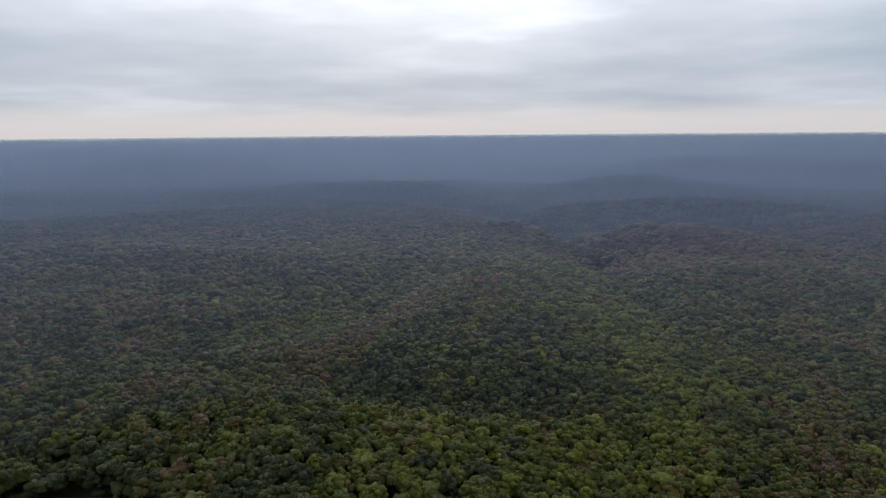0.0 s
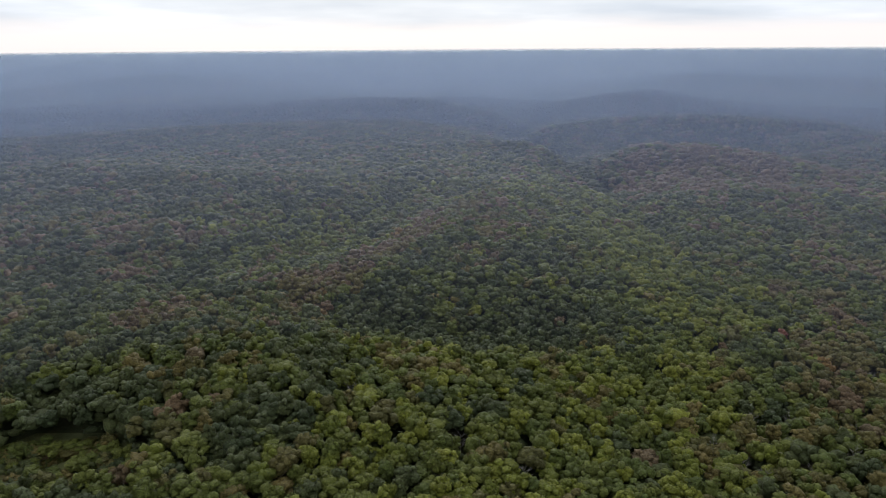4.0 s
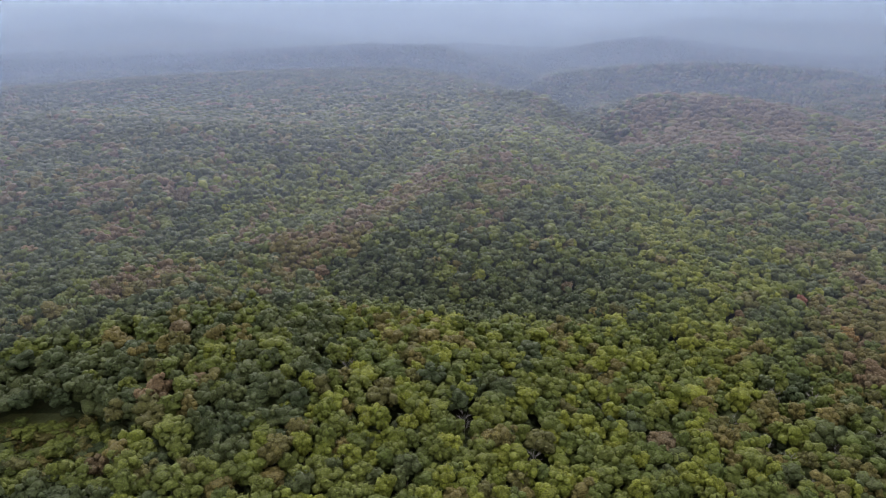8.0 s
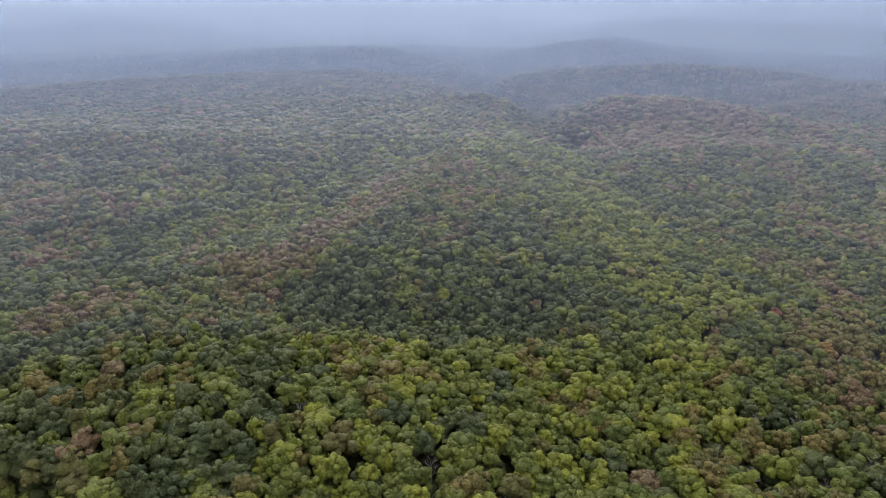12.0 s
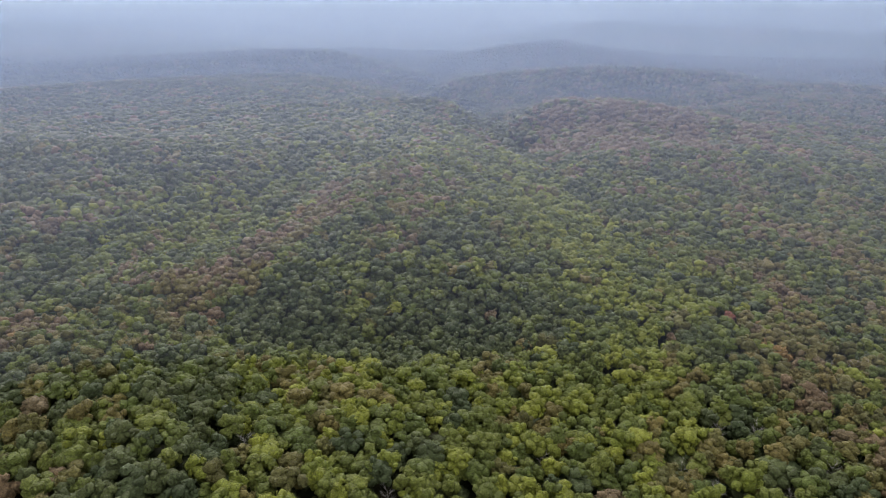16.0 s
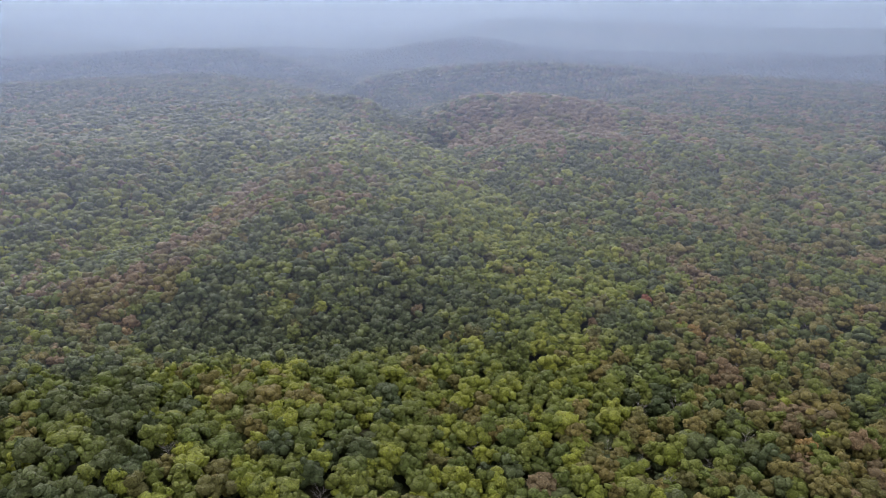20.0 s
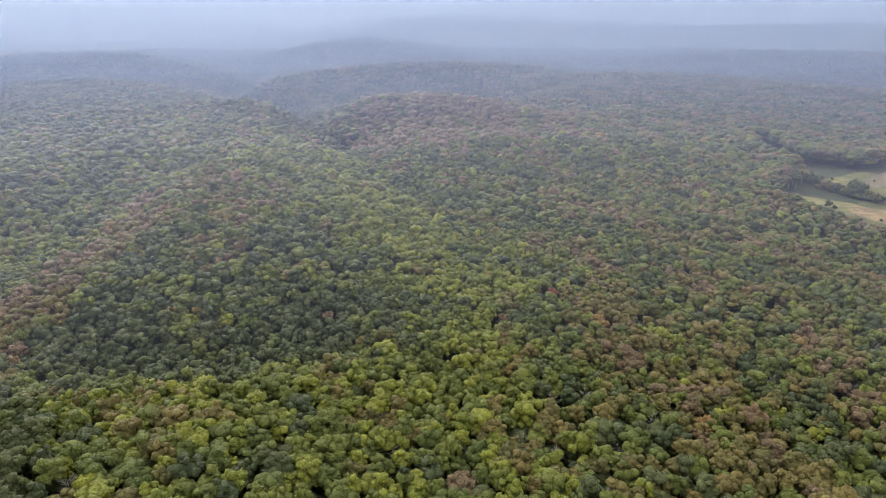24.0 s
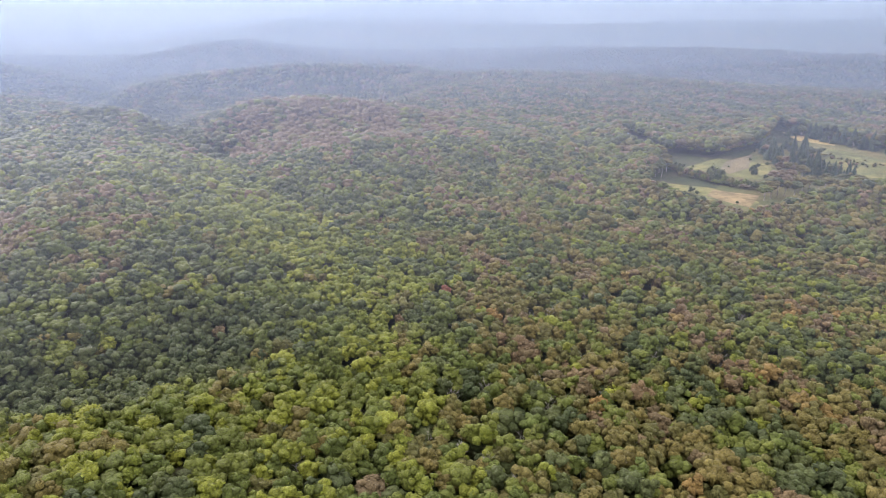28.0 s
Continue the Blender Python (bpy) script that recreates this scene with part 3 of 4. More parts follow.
def leaf_kinds(P, rng):
    P = np.asarray(P, float)
    x, y = P[:, 0], P[:, 1]
    r = np.hypot(x, y - 20)
    # chances of deep, green, lime, olive, russet and orange
    w = np.tile(np.array((0.42, 0.44, 0.035, 0.095, 0.009, 0.001)), (len(P), 1))

    def zone(k, *chance):
        w[:] = w * (1 - k[:, None]) + np.array(chance) * k[:, None]

    # beyond a line to the east the autumn is further on
    edge = x - (60 + (y - 130) * 0.47)
    zone(np.clip(edge / 10, 0, 1) * np.clip((560 - y) / 120, 0, 1), 0.15, 0.26, 0.04, 0.45, 0.09, 0.01)
    zone(blob(P, 320, 460, 130, 80) * 0.9, 0.26, 0.46, 0.06, 0.20, 0.02, 0.0)
    zone(blob(P, 250, 330, 90, 60) * 0.7, 0.22, 0.42, 0.04, 0.26, 0.06, 0.0)
    zone(blob(P, 242, 212, 70, 50) * 0.8, 0.16, 0.42, 0.07, 0.28, 0.06, 0.01)
    # left, beyond the knoll: deep green stands in for shade between crowns
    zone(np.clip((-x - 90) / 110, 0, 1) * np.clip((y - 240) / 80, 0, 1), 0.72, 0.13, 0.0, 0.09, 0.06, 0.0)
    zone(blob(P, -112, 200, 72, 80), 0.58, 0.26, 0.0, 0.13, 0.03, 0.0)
    zone(blob(P, 18, 187, 66, 66), 0.04, 0.38, 0.36, 0.22, 0.0, 0.0)
    zone(np.clip(-edge / 8, 0, 1) * np.clip((x + 58) / 30, 0, 1) * np.clip((266 - y) / 18, 0, 1), 0.05, 0.47, 0.34, 0.14, 0.0, 0.0)
    zone(blob(P, 40, 330, 75, 55), 0.40, 0.48, 0.04, 0.08, 0.0, 0.0)
    zone(blob(P, 96, 394, 120, 40, 112), 0.02, 0.44, 0.46, 0.08, 0.0, 0.0)
    zone(blob(P, -10, 432, 45, 62), 0.12, 0.26, 0.02, 0.40, 0.20, 0.0)
    zone(blob(P, 82, 566, 60, 90), 0.14, 0.52, 0.26, 0.08, 0.0, 0.0)
    zone(blob(P, -95, 424, 80, 55), 0.06, 0.54, 0.32, 0.08, 0.0, 0.0)
    zone(blob(P, -234, 405, 80, 40) * 0.8, 0.20, 0.10, 0.0, 0.30, 0.40, 0.0)
    zone(np.clip((x - 425) / 100, 0, 1) * np.clip((y - 485) / 60, 0, 1) * 0.85, 0.10, 0.14, 0.0, 0.28, 0.47, 0.01)
    # far off, mostly deep green: the crowns' own shade put into leaf colour
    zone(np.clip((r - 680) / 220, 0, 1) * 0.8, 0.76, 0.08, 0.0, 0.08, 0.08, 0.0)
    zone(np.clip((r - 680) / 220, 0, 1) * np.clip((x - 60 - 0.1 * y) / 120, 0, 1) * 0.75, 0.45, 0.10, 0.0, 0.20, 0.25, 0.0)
    zone(blob(P, 235, 670, 150, 120), 0.02, 0.04, 0.0, 0.18, 0.76, 0.0)
    for line, wide, part_of, chance in ((VALLEY_SHADE, 13, 1.0, (0.94, 0.05, 0.0, 0.01, 0.0, 0.0)), (STRIP, 25, 0.85, (0.0, 0.40, 0.54, 0.06, 0.0, 0.0)), (CREST, 24, 0.85, (0.04, 0.12, 0.02, 0.50, 0.31, 0.01)), (TROUGH, 21, 1.0, (0.88, 0.11, 0.0, 0.01, 0.0, 0.0))):
        d, _ = near_line(P, [np.array(p, float) for p in line], [0] * len(line))
        zone(np.exp(-(d / wide) ** 4) * part_of, *chance)
    c = np.cumsum(w, 1)
    u = 0.42 * patchy(P, 22, 3) + 0.58 * rng.random(len(P))
    # even out again, so that the chances hold
    u = np.where(u < 0.5, 2 * u * u, 1 - 2 * (1 - u) ** 2)
    k = np.minimum((u[:, None] * c[:, -1:] > c).sum(1), 5)
    return np.array(ORDER)[k]


HUB = np.array((-4.0, 46.0))


def woods(spacing, r1, r2, seed, a1=-50, a2=78):
    """Where trees stand: a loose, uneven spread between two distances, open ground left out."""
    rng = np.random.default_rng(seed)
    n = int(2 * r2 / spacing) + 2
    row = np.arange(n)
    X, Y = np.meshgrid(row, row)
    px = (X + 0.5 * (Y % 2)) * spacing - r2
    py = Y * spacing * 0.866 - r2 * 0.45
    P = np.stack((px, py), -1).reshape(-1, 2) + rng.uniform(-0.33, 0.33, (n * n, 2)) * spacing
    r = np.hypot(*P.T)
    a = np.degrees(np.arctan2(P[:, 0], P[:, 1]))
    P = P[(r >= r1) & (r < r2) & (a > a1) & (a < a2)] + HUB
    P = P[rng.random(len(P)) > 0.04]
    for poly in (FIELD, YARD, GLADE):
        P = P[~inside(P, poly)]
    for x, y in MARKS.values():
        P = P[np.hypot(P[:, 0] - x, P[:, 1] - y) > 5.5]
    for x, y in SNAGS:
        P = P[np.hypot(P[:, 0] - x, P[:, 1] - y) > 3.6]
    return P, rng


def forest(name, label, P, rng, protos, grow=1.0, uneven=0.2, only=None, leaves=LEAF):
    """All these trees as one woodland mesh."""
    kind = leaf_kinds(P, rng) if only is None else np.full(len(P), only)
    z = ground(P)
    pick = rng.integers(0, len(protos), len(P))
    VV, TT, QQ, IT, IQ, TN, n = [], [], [], [], [], [], 0
    for k, (v, t, q) in enumerate(protos):
        s = np.where(pick == k)[0]
        if not len(s):
            continue
        a = rng.uniform(0, 2 * math.pi, len(s))
        wide = grow * rng.uniform(0.78, 1.28, len(s))
        high = rng.uniform(1 - uneven, 1 + uneven, len(s)) * (1 + 0.2 * (wide / grow - 1))
        # young growth along the meadow's lower edge
        edge, _ = near_line(P[s], [np.array(p, float) for p in MEADOW_EDGE], [0] * len(MEADOW_EDGE))
        young = np.clip(0.55 + edge / 50, 0.55, 1)
        high, wide = high * young, wide * (0.3 + 0.7 * young)
        c, si = np.cos(a) * wide, np.sin(a) * wide
        x = c[:, None] * v[:, 0] - si[:, None] * v[:, 1] + P[s, 0:1]
        y = si[:, None] * v[:, 0] + c[:, None] * v[:, 1] + P[s, 1:2]
        h = high[:, None] * v[:, 2] + z[s, None]
        VV.append(np.stack((x, y, h), -1).reshape(-1, 3))
        off = n + np.arange(len(s)) * len(v)
        TT.append((t[None] + off[:, None, None]).reshape(-1, 3))
        QQ.append((q[None] + off[:, None, None]).reshape(-1, 4))
        IT.append(np.repeat(kind[s], len(t)))
        IQ.append(np.repeat(kind[s], len(q)))
        TN.append(np.repeat(rng.random(len(s)), len(v)))
        n += len(s) * len(v)
    me = mesh_of(name, np.concatenate(VV), np.concatenate(TT), np.concatenate(QQ), leaves[:7], np.concatenate(IT + IQ), np.concatenate(TN))
    return tagged(new(name, me), label, "woodland", kind="stuff")


NEAR, CLOSE, MID, FAR, EDGE, END = 134, 186, 262, 560, 1120, 1950
P, rng = woods(5.1, NEAR, CLOSE, 21, -57, 77)
forest("woodland", "dense broadleaf woodland turning from green to olive", P, rng, [crown(40 + k, 11, 1, 90, 0.36) for k in range(16)], 0.98, 0.15)
P, rng = woods(5.2, CLOSE, MID, 33, -57, 77)
forest("woodland", "close-grown broadleaf woodland, green with olive crowns", P, rng, [crown(60 + k, 11, 0, 60, 0.40) for k in range(18)], 0.98, 0.15)
P, rng = woods(5.1, MID, 395, 22, -51, 73)
forest("woodland", "mixed green, lime and russet broadleaf woodland", P, rng, [crown(70 + k, 8, 0, 18, 0.44) for k in range(18)], 0.96, 0.14)
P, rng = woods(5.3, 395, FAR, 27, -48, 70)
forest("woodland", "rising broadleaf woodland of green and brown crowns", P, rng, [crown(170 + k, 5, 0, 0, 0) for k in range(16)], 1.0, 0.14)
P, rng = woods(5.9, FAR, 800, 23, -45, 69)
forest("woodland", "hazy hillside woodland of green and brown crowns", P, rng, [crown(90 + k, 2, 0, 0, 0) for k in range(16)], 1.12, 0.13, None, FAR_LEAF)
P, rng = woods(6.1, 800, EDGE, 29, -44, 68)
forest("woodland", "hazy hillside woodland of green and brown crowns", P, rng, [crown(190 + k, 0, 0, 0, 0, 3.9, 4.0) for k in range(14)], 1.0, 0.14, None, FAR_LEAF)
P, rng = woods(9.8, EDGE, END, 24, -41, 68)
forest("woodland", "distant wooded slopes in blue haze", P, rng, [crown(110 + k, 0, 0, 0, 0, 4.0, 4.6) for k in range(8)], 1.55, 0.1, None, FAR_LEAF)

P, rng = woods(9.0, 0, 300, 28, -180, 180)
a = np.degrees(np.arctan2(*(P - HUB).T))
r = np.hypot(*(P - HUB).T)
P = P[(r > 100) & ((a < -63) | (a > 78))]
forest("woodland", "green woodland continuing below and behind the view", P, rng, [crown(130 + k, 3, 0, 6, 1.0) for k in range(8)], 1.25)

# the woods straight below the way
P, rng = woods(5.6, 0, 100, 32, -180, 180)
a = np.degrees(np.arctan2(*(P - HUB).T))
r = np.hypot(*(P - HUB).T)
P = P[(r < 86) | (a < -63) | (a > 78)]
forest("woodland", "green and olive woodland below the flight", P, rng, [crown(210 + k, 9, 0, 30, 0.4) for k in range(10)], 0.96, 0.22)

# young trees and bushes that fill the gaps below, all deep green to paint gap shade
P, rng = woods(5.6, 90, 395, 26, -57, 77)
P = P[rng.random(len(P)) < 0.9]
forest("undergrowth", "young trees filling gaps below the canopy, dark green for gap shade", P, rng, [tuple((v * (0.85, 0.85, 0.55) if n == 0 else v) for n, v in enumerate(crown(150 + k, 1, 0, 4, 0.7))) for k in range(6)], 0.85, 0.2, DEEP)

# low growth that closes the wood's edge round the open ground
P, rng = woods(3.4, 300, 720, 31, 25, 70)
near = np.full(len(P), 1e9)
for poly in (FIELD, YARD):
    ring = [np.array(p, float) for p in poly + poly[:1]]
    near = np.minimum(near, near_line(P, ring, [0] * len(ring))[0])
P = P[near < 7]
forest("undergrowth", "bushes and low branches closing the wood's edge", P, rng, [tuple((v * (0.75, 0.75, 0.62) if n == 0 else v) for n, v in enumerate(crown(160 + k, 5, 0, 10, 0.5))) for k in range(6)], 0.8, 0.3)

# the nearest trees, one by one
TRUNKS = [branchwork("trunk", 300 + k, bark, 6, 3.4, 11.0) for k in range(5)]
CROWNS = []
for k in range(12):
    v, t, q = crown(200 + k, 13, 1, 220, 0.32)
    CROWNS.append(mesh_of("crown", v, t, q, [LEAF[0]]))
LABELS = [
    "mid-green broadleaf tree with a rounded clumpy crown",
    "lime-green broadleaf tree turning yellow",
    "deep green broadleaf tree with a dense crown",
    "olive broadleaf tree starting to turn",
    "russet-brown broadleaf tree in autumn leaf",
    "orange broadleaf tree in full autumn colour",
    "scarlet maple tree standing among green trees",
    "dark green conifer with a pointed crown",
]


def plant(x, y, kind, variant, wide, high, turn, group="nearest forest trees"):
    root = new("tree")
    z = ground([(x, y)])[0]
    root.matrix_world = Matrix.Translation((x, y, z)) @ Matrix.Rotation(turn, 4, "Z") @ Matrix.Diagonal((wide, wide, high, 1))
    tagged(root, LABELS[kind], "tree", group)
    part("trunk", TRUNKS[variant % len(TRUNKS)], root)
    c = part("crown", CROWNS[variant % len(CROWNS)], root)
    c.material_slots[0].link = "OBJECT"
    c.material_slots[0].material = LEAF[kind]
    return root


P, rng = woods(5.3, 88, NEAR, 25, -62, 77)
a = np.degrees(np.arctan2(*(P - HUB).T))
r = np.hypot(*(P - HUB).T)
rank = np.argsort(np.where((r > 104) & (a > -34) & (a < 60), r, 1e6))[:285]
single = np.zeros(len(P), bool)
single[rank] = True
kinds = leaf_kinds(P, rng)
for (x, y), k in zip(P[single], kinds[single]):
    plant(x, y, int(k), int(rng.integers(0, 60)), rng.uniform(0.8, 1.25), rng.uniform(0.86, 1.14), rng.uniform(0, 6.28))
forest("woodland", "green and olive woodland at the edge of the nearest trees", P[~single], rng, [crown(230 + k, 11, 0, 40, 0.32) for k in range(10)], 0.98, 0.15)


# trees that stand out among the rest
for key, kind, variant, wide, high in (("red", RED, 3, 0.8, 1.0), ("scarlet", RUSSET, 5, 0.6, 1.0), ("rose", RUSSET, 1, 0.8, 1.0), ("gold", LIME, 2, 1.25, 1.1), ("rust", RUSSET, 7, 1.3, 1.02), ("bushy", DEEP, 4, 1.3, 1.1), ("dark", DEEP, 6, 1.3, 1.1)):
    plant(*MARKS[key], kind, variant, wide, high, variant * 1.3, "marked trees")

# bare grey trees
BARE = [branchwork("bare_branches", 500 + k, deadwood, 12, 2.7, 12.4, twigs=9, lean=0.7) for k in range(5)]
rng = np.random.default_rng(77)
for n, (x, y) in enumerate(SNAGS):
    ob = new("dead_tree", BARE[n % 5])
    ob.matrix_world = Matrix.Translation((x, y, ground([(x, y)])[0])) @ Matrix.Rotation(n * 1.7, 4, "Z") @ Matrix.Diagonal((0.85, 0.85, rng.uniform(0.68, 0.92), 1))
    tagged(ob, "leafless pale grey tree standing among leafy ones", "tree", "bare trees")

# ---- the farm clearing ----


def drape(name, poly, mat, lift, label, step=6.0):
    """A field laid over the ground inside a convex outline."""
    xs, ys = [p[0] for p in poly], [p[1] for p in poly]
    bm = bmesh.new()
    nx, ny = int((max(xs) - min(xs)) / step) + 1, int((max(ys) - min(ys)) / step) + 1
    vs = [[bm.verts.new((min(xs) + i * (max(xs) - min(xs)) / nx, min(ys) + j * (max(ys) - min(ys)) / ny, 0)) for i in range(nx + 1)] for j in range(ny + 1)]
    for j in range(ny):
        for i in range(nx):
            bm.faces.new((vs[j][i], vs[j][i + 1], vs[j + 1][i + 1], vs[j + 1][i]))
    cx, cy = sum(xs) / len(xs), sum(ys) / len(ys)
    for (x1, y1), (x2, y2) in zip(poly, poly[1:] + poly[:1]):
        nrm = Vector((y2 - y1, x1 - x2, 0)).normalized()
        if nrm.dot(Vector((cx - x1, cy - y1, 0))) > 0:
            nrm = -nrm
        bmesh.ops.bisect_plane(bm, geom=bm.verts[:] + bm.edges[:] + bm.faces[:], plane_co=(x1, y1, 0), plane_no=nrm, clear_outer=True)
    P = np.array([(v.co.x, v.co.y) for v in bm.verts])
    for v, z in zip(bm.verts, ground(P)):
        v.co.z = z + lift
    ob = new(name, bm_mesh(name, bm, mat, True))
    return tagged(ob, label, "field", kind="structure")


drape("rough_grass", [(349, 373), (434, 442), (533, 422), (621, 467), (612, 343), (476, 271), (339, 285)], scrub_mat, 0.3, "rough uncut grass with brown weeds")
drape("meadow", [(427, 434), (448, 435), (462, 407), (522, 416), (497, 389), (468, 363), (433, 345), (412, 352), (414, 383), (404, 407)], meadow_mat, 0.5, "yellow-green meadow below the wood's edge")
drape("bare_patch", [(435, 383), (458, 396), (496, 401), (453, 372), (426, 368)], rough_material("faded_weeds", (0.060, 0.052, 0.030), (0.085, 0.068, 0.038), 0.06, 0.8, 0.5, 0.1), 0.7, "faded brown weeds in the meadow")
drape("meadow", [(372, 389), (386, 385), (385, 349), (402, 323), (380, 309), (363, 305), (362, 335), (361, 357)], meadow_mat, 0.5, "yellow-green meadow of tall grass")
drape("stubble_field", [(366, 338), (381, 345), (396, 320), (367, 306), (365, 326)], stubble_mat, 0.7, "tan dry stubble patch in the meadow")
drape("hay_field", [(602, 448), (599, 396), (585, 385), (578, 417)], hay_mat, 0.6, "mown golden hay field beside conifers")
drape("pasture", [(557, 394), (573, 377), (568, 333), (513, 300), (493, 319), (511, 357)], meadow_mat, 0.5, "olive pasture dotted with small bushes")
drape("grass_field", [(462, 296), (488, 308), (502, 289), (480, 277)], lush_mat, 0.7, "bright green mown grass field")
drape("yard", [(451, 507), (465, 510), (451, 467), (437, 457), (429, 472)], meadow_mat, 0.5, "grassy yard round the cabin")
drape("glade", [(-158, 164), (-134, 184), (-104, 182), (-88, 170), (-84, 157), (-104, 142), (-134, 144)], litter_green, 0.4, "shrubby olive glade between tall trees", 5.0)

# shrubs


def shrub_mesh(seed):
    v, t, q = crown(seed, 8, 0, 60, 0.5)
    v = (v - (0, 0, 7.0)) * (0.5, 0.5, 0.5)
    v[:, 2] = np.maximum(v[:, 2], -0.2)
    return mesh_of("shrub", v, t, q, [LEAF[0]])


SHRUBS = [shrub_mesh(400 + k) for k in range(6)]


def shrub(x, y, kind, size, high, n, label, group):
    ob = new("shrub", SHRUBS[n % 6])
    ob.material_slots[0].link = "OBJECT"
    ob.material_slots[0].material = LEAF[kind]
    ob.matrix_world = Matrix.Translation((x, y, ground([(x, y)])[0] + 0.3)) @ Matrix.Rotation(n * 2.1, 4, "Z") @ Matrix.Diagonal((size, size, high, 1))
    return tagged(ob, label, "shrub", group)


def along(pts, n, wide, rng):
    """Places strewn along a line."""
    pts = [np.array(p, float) for p in pts]
    seg = np.array([np.hypot(*(b - a)) for a, b in zip(pts[:-1], pts[1:])])
    for k in range(n):
        d = (k + rng.uniform(0.1, 0.9)) / n * seg.sum()
        i = 0
        while d > seg[i] and i < len(seg) - 1:
            d -= seg[i]
            i += 1
        p = pts[i] + (pts[i + 1] - pts[i]) * min(1, d / seg[i])
        yield p + rng.normal(0, wide, 2)


rng = np.random.default_rng(91)
for n, p in enumerate(along([(402, 403), (395, 375), (401, 360), (402, 344), (412, 330)], 46, 2.6, rng)):
    shrub(*p, (DEEP, OLIVE, GREEN, DEEP, RUSSET)[n % 5], rng.uniform(1.0, 2.2), rng.uniform(1.1, 2.4), n, "dull green bush in a field hedge", "hedge bushes")
for n, p in enumerate(along([(539, 382), (541, 367), (534, 344), (534, 318)], 44, 7.0, rng)):
    shrub(*p, (DEEP, OLIVE, RUSSET)[n % 3], rng.uniform(0.4, 1.1), rng.uniform(0.5, 1.2), n, "small dark bush dotted over pasture", "pasture bushes")
for n, (x, y, s) in enumerate([(441, 359, 2.0), (461, 370, 1.0), (476, 388, 0.7), (474, 371, 0.9), (417, 402, 0.7), (421, 397, 0.6), (507, 407, 0.6), (443, 382, 0.5), (364, 349, 1.3), (364, 344, 0.8), (368, 316, 0.6), (406, 365, 2.6), (409, 370, 2.3), (409, 363, 2.0), (437, 346, 1.0)]):
    shrub(x, y, DEEP, s, s * 1.3, n, "lone round bush in a meadow", "meadow bushes")
for n in range(150):
    a, q = rng.uniform(0, 6.28), math.sqrt(rng.random())
    shrub(-121 + 32 * q * math.cos(a), 163 + 16 * q * math.sin(a), (GREEN, OLIVE, GREEN, DEEP)[n % 4], rng.uniform(0.8, 2.1), rng.uniform(0.5, 1.9), n, "low green bush in an overgrown glade", "glade bushes")

# conifers


def conifer_mesh(seed):
    rng = np.random.default_rng(seed)
    V, Q, n = [], [], 0
    for tier in range(15):
        f = tier / 14
        z, r = 1.6 + 14.5 * f, 4.0 * (1 - f) ** 0.7 + 0.3
        for k in range(max(5, int(15 * (1 - 0.6 * f)))):
            a = rng.uniform(0, 2 * math.pi)
            o, u = np.array((math.cos(a), math.sin(a), 0)), np.array((-math.sin(a), math.cos(a), 0))
            w, ln = 0.55 * (1 - 0.5 * f), r * rng.uniform(0.75, 1.15)
            b = np.array((0, 0, z + rng.uniform(-0.4, 0.4)))
            V += [b + o * ln * 0.1 + u * w * 0.4, b + o * ln * 0.62 + u * w - (0, 0, 0.32 * ln), b + o * ln - (0, 0, 0.62 * ln), b + o * ln * 0.62 - u * w - (0, 0, 0.32 * ln)]
            Q.append((n, n + 1, n + 2, n + 3))
            n += 4
    # the dense inside of the crown
    T = []
    ring = 9
    for f in (0.0, 0.35, 0.7, 1.0):
        r = 2.9 * (1 - f) + 0.05
        V += [np.array((r * math.cos(6.283 * k / ring), r * math.sin(6.283 * k / ring), 1.6 + 15 * f)) for k in range(ring)]
    for j in range(3):
        Q += [(n + j * ring + k, n + j * ring + (k + 1) % ring, n + (j + 1) * ring + (k + 1) % ring, n + (j + 1) * ring + k) for k in range(ring)]
    return mesh_of("crown", V, None, Q, [LEAF[PINE]], smooth=False)


CONIFERS = [conifer_mesh(600 + k) for k in range(4)]
v, q = tube([(0, 0, -0.3), (0, 0, 6), (0, 0, 17)], [0.3, 0.2, 0.03])
STEM = mesh_of("trunk", v, None, q, [bark])


def conifer(x, y, n, size, high):
    root = new("conifer")
    root.matrix_world = Matrix.Translation((x, y, ground([(x, y)])[0])) @ Matrix.Rotation(n * 1.9, 4, "Z") @ Matrix.Diagonal((size, size, high, 1))
    tagged(root, LABELS[PINE] + " beside the fields", "conifer tree", "field conifers")
    part("trunk", STEM, root)
    part("crown", CONIFERS[n % 4], root)


n = 0
for line, count, wide in (([(531, 412), (493, 380), (475, 358)], 34, 3.5), ([(546, 403), (533, 379), (494, 355), (467, 328)], 34, 4.0), ([(476, 334), (473, 317), (459, 298)], 26, 4.5), ([(602, 439), (599, 398), (592, 350)], 34, 5.0)):
    for p in along(line, count, wide, rng):
        if n % 4 == 1:
            plant(*p, (DEEP, DEEP, OLIVE, RUSSET, DEEP)[n // 4 % 5], n, rng.uniform(0.9, 1.4), rng.uniform(0.6, 1.0), n * 1.3, "trees at the field's edge")
        else:
            conifer(*p, n, rng.uniform(0.7, 1.5), rng.uniform(0.35, 1.05))
        n += 1
EDGE_TREES = [(386, 412, DEEP), (379, 400, DEEP), (376, 392, DEEP), (379, 389, DEEP), (396, 419, DEEP), (392, 409, DEEP), (387, 399, DEEP), (401, 429, GREEN), (416, 429, RUSSET), (416, 424, OLIVE), (402, 407, OLIVE), (395, 399, OLIVE)]
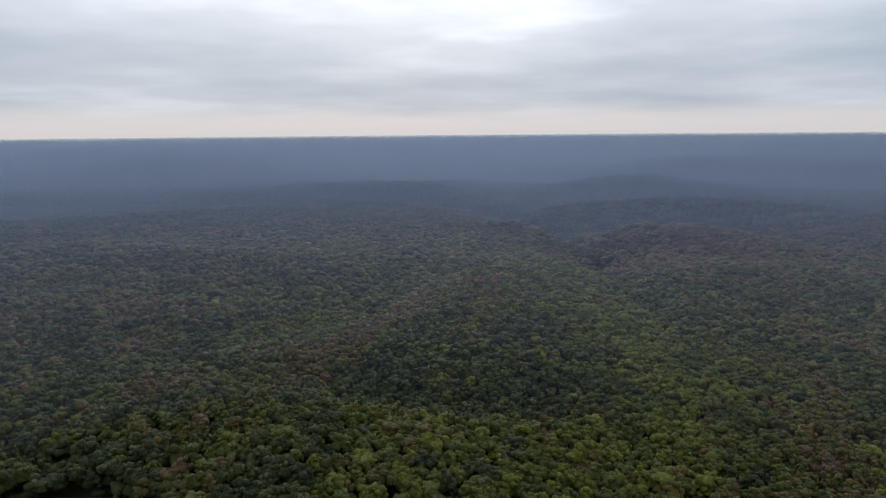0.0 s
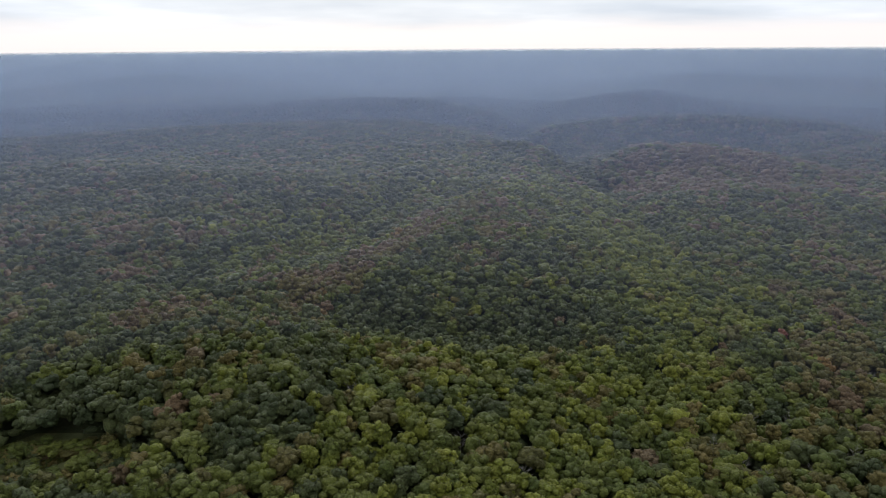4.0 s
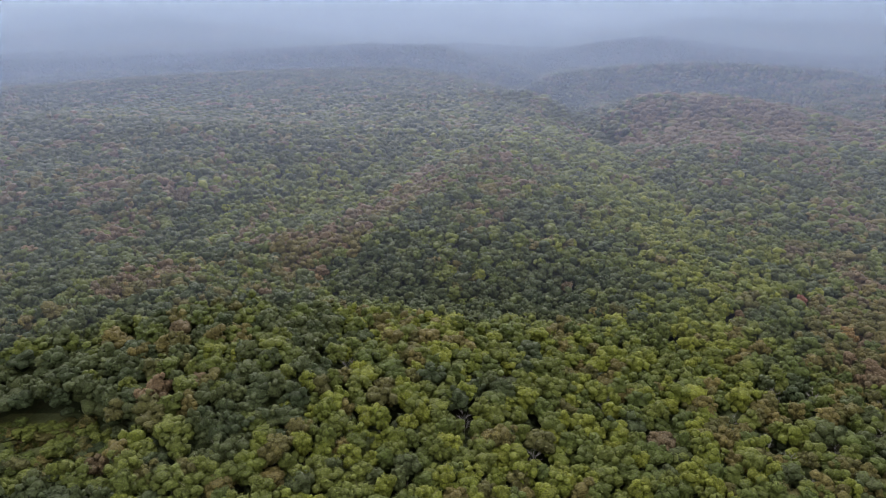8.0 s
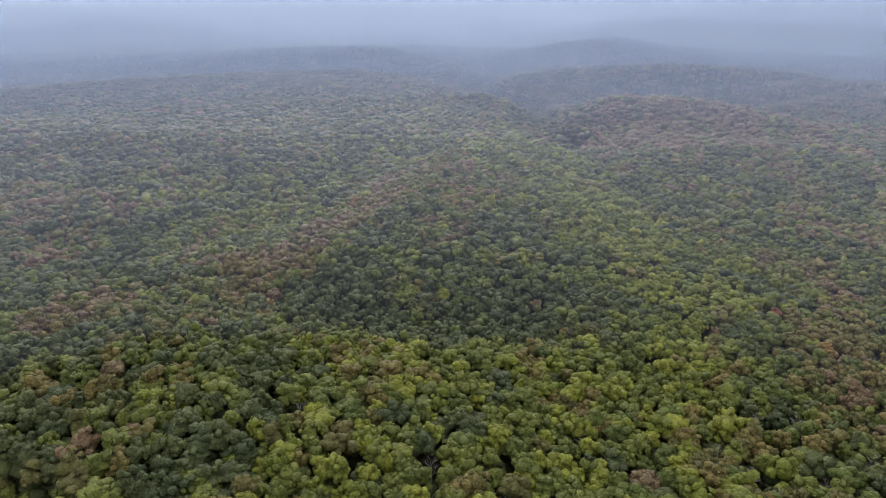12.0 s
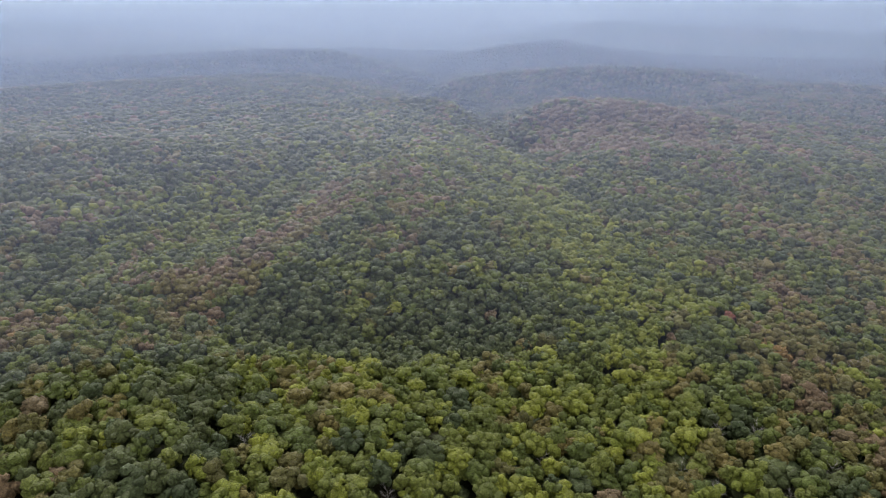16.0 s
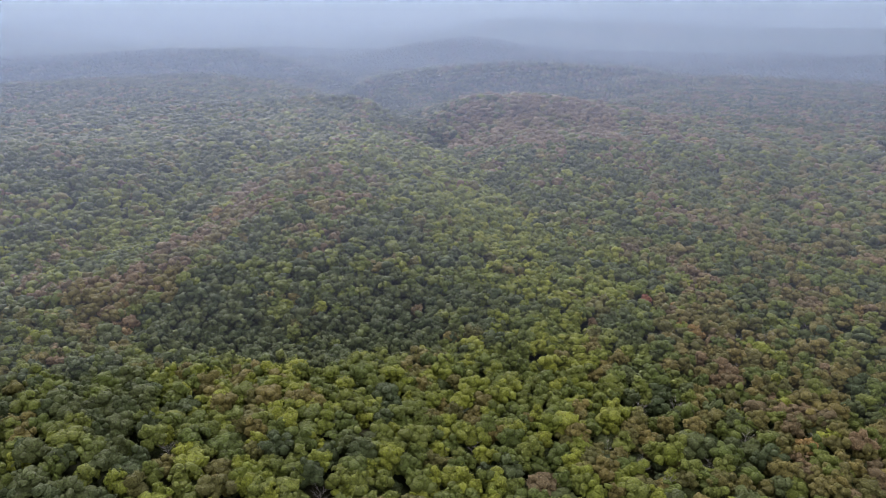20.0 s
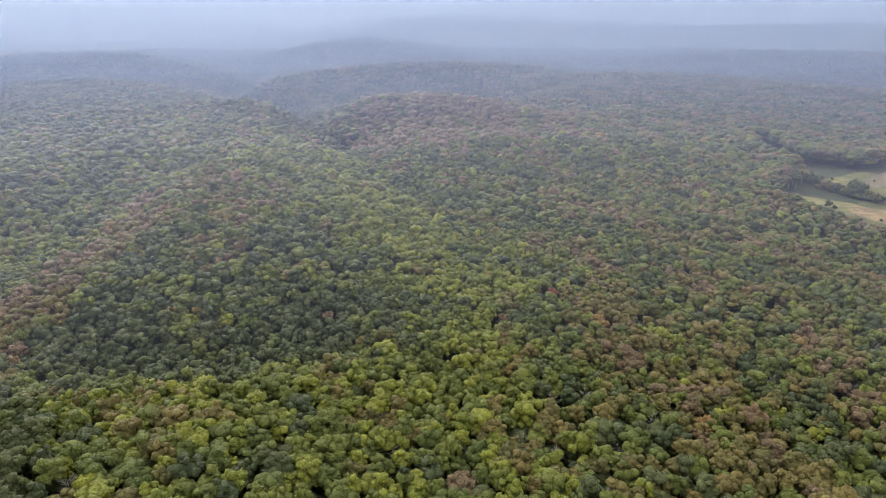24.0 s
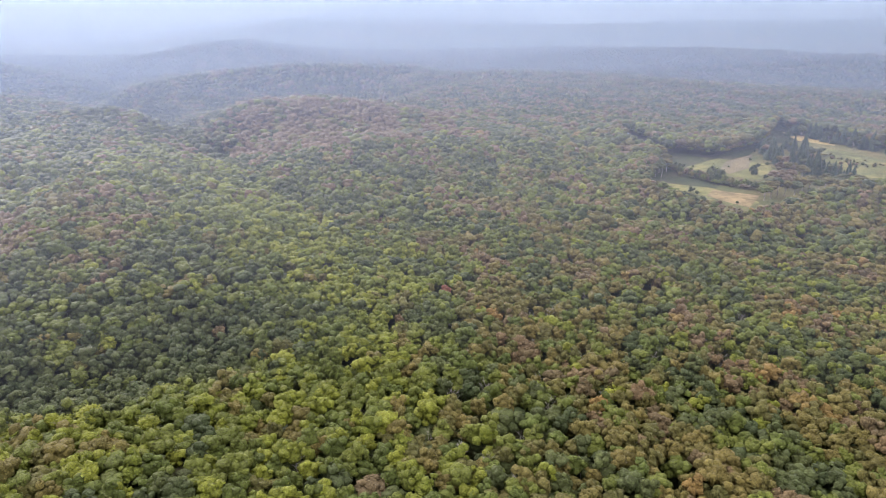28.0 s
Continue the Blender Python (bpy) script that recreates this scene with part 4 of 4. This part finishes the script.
EDGE_TREES += [(430, 333, RUSSET), (428, 327, RUSSET), (423, 320, RUSSET), (441, 329, RUSSET), (434, 320, OLIVE), (453, 329, OLIVE), (427, 311, OLIVE), (436, 312, OLIVE), (433, 304, GREEN), (442, 305, OLIVE), (439, 300, OLIVE), (450, 304, DEEP), (448, 298, DEEP), (454, 298, DEEP), (465, 301, OLIVE), (466, 297, OLIVE), (408, 322, DEEP), (408, 316, DEEP), (410, 312, OLIVE), (414, 308, DEEP), (401, 320, GREEN), (448, 343, RUSSET), (456, 342, OLIVE), (457, 338, RUSSET), (389, 312, GREEN), (397, 313, OLIVE)]
for k, (x, y, kind) in enumerate(EDGE_TREES):
    plant(x, y, kind, k, 1.15 + 0.4 * ((k * 7) % 5) / 5, 0.76 + 0.3 * ((k * 3) % 4) / 4, k * 1.1, "trees at the field's edge")

# tufts and weeds over the open ground


def tufts(name, label, area, n, seed, size, keep=None):
    rng = np.random.default_rng(seed)
    xs, ys = [p[0] for p in area], [p[1] for p in area]
    P = np.column_stack((rng.uniform(min(xs), max(xs), n), rng.uniform(min(ys), max(ys), n)))
    P = P[inside(P, area)]
    P = P[patchy(P, 9, seed) > 0.35]
    z = ground(P) + 0.35
    V, Q, idx = [], [], []
    kinds = rng.choice([OLIVE, RUSSET, GREEN, OLIVE], len(P))
    for (x, y), h, k in zip(P, z, kinds):
        s = size * rng.uniform(0.5, 1.5)
        for _ in range(3):
            a = rng.uniform(0, 6.28)
            c, d = math.cos(a) * s, math.sin(a) * s
            o = len(V)
            V += [(x - c, y - d, h), (x + c, y + d, h), (x + c * 0.6 - d * 0.5, y + d * 0.6 + c * 0.5, h + s * 0.9), (x - c * 0.7 - d * 0.5, y - d * 0.7 + c * 0.5, h + s * 0.7)]
            Q.append((o, o + 1, o + 2, o + 3))
            idx.append(k)
    me = mesh_of(name, V, None, Q, LEAF[:7], idx, np.repeat(rng.random(len(V) // 12), 12))
    tagged(new(name, me), label, "grass", kind="stuff")


tufts("weeds", "tall green weeds in the glade", GLADE, 2600, 6, 0.9)

# pale bare rock on a far hillside
rock_mat = rough_material("bare_rock", (0.26, 0.24, 0.21), (0.38, 0.36, 0.32), 0.05, 0.4, 0.8, 0.6)
for az, r, w, h in ((-27.6, 2203, 7, 9), (-28.0, 2201, 5, 6), (-25.4, 2217, 5, 5)):
    x, y = polar(az, r)
    drape("bare_rock", [(x - w, y - h), (x + w * 0.7, y - h * 1.1), (x + w, y + h * 0.6), (x - w * 0.5, y + h)], rock_mat, 3.0, "pale bare rock slope on a distant hill", 4.0)

# the cabin


def box(bm, x0, x1, y0, y1, z0, z1):
    vs = [bm.verts.new((x, y, z)) for z in (z0, z1) for x, y in ((x0, y0), (x1, y0), (x1, y1), (x0, y1))]
    for f in ((3, 2, 1, 0), (4, 5, 6, 7), (0, 1, 5, 4), (1, 2, 6, 5), (2, 3, 7, 6), (3, 0, 4, 7)):
        bm.faces.new([vs[i] for i in f])


def box_mesh(name, mat, *dims):
    bm = bmesh.new()
    box(bm, *dims)
    return bm_mesh(name, bm, mat)


def cabin(x, y, turn):
    root = new("cabin")
    root.matrix_world = pose(x, y, ground([(x, y)])[0] + 0.4, 0, 0, turn)
    tagged(root, "small weathered cabin with a pale metal roof", "house")
    bm = bmesh.new()
    box(bm, -4.5, 4.5, -3, 3, -0.6, 2.6)
    for sx in (-4.5, 4.5):
        a, b, c = (bm.verts.new((sx, yy, zz)) for yy, zz in ((-3, 2.6), (3, 2.6), (0, 4.4)))
        bm.faces.new((a, b, c))
    part("wall", bm_mesh("wall", bm, siding_mat), root)
    for sy in (-1, 1):
        bm = bmesh.new()
        vs = [bm.verts.new(p) for p in ((-4.9, 0, 4.55), (4.9, 0, 4.55), (4.9, sy * 3.5, 2.4), (-4.9, sy * 3.5, 2.4), (-4.9, 0, 4.67), (4.9, 0, 4.67), (4.9, sy * 3.5, 2.52), (-4.9, sy * 3.5, 2.52))]
        for f in ((0, 1, 2, 3), (7, 6, 5, 4), (0, 4, 5, 1), (1, 5, 6, 2), (2, 6, 7, 3), (3, 7, 4, 0)):
            bm.faces.new([vs[i] for i in f])
        part("roof", bm_mesh("roof", bm, white_metal), root, "pale metal roof")
    part("door", box_mesh("door", bark, -0.5, 0.5, -3.06, -3.0, 0, 2.05), root)
    for wx in (-2.6, 2.6):
        w = part("window", box_mesh("window", dark_glass, wx - 0.5, wx + 0.5, -3.05, -3.0, 0.9, 1.9), root, "dark window")
        part("sill", box_mesh("sill", white_metal, wx - 0.6, wx + 0.6, -3.14, -3.0, 0.8, 0.9), w)
    part("chimney", box_mesh("chimney", bark, 2.2, 2.8, 0.3, 0.9, 3.6, 5.4), root)


cabin(458, 509, -46)

# ---- sheets standing in for haze between the ridges ----
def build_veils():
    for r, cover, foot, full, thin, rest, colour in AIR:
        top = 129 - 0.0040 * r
        mat = veil_material("haze_sheet", colour, cover, foot, full, thin, top, rest)
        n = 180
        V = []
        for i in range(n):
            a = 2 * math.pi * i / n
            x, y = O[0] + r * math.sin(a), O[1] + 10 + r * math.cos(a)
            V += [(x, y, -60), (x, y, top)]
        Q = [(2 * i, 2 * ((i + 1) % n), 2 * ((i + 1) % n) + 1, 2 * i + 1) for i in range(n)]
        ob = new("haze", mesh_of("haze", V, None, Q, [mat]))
        tagged(ob, "tinted see-through sheet standing in for bluish autumn haze over the woods", "haze", kind="stuff")


# haze painted into the sheets' colours, bluer and then paler with distance
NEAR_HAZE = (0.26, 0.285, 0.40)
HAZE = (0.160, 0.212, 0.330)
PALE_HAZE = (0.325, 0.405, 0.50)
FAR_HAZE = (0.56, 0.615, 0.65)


def between(a, b, k):
    return tuple(p + (q - p) * min(1, max(0, k)) for p, q in zip(a, b))


# the haze sheets grow denser with distance, tinted paler towards the skyline: distance, cover, the heights at which it
# begins and is full, that at which it thins, what is left above, colour
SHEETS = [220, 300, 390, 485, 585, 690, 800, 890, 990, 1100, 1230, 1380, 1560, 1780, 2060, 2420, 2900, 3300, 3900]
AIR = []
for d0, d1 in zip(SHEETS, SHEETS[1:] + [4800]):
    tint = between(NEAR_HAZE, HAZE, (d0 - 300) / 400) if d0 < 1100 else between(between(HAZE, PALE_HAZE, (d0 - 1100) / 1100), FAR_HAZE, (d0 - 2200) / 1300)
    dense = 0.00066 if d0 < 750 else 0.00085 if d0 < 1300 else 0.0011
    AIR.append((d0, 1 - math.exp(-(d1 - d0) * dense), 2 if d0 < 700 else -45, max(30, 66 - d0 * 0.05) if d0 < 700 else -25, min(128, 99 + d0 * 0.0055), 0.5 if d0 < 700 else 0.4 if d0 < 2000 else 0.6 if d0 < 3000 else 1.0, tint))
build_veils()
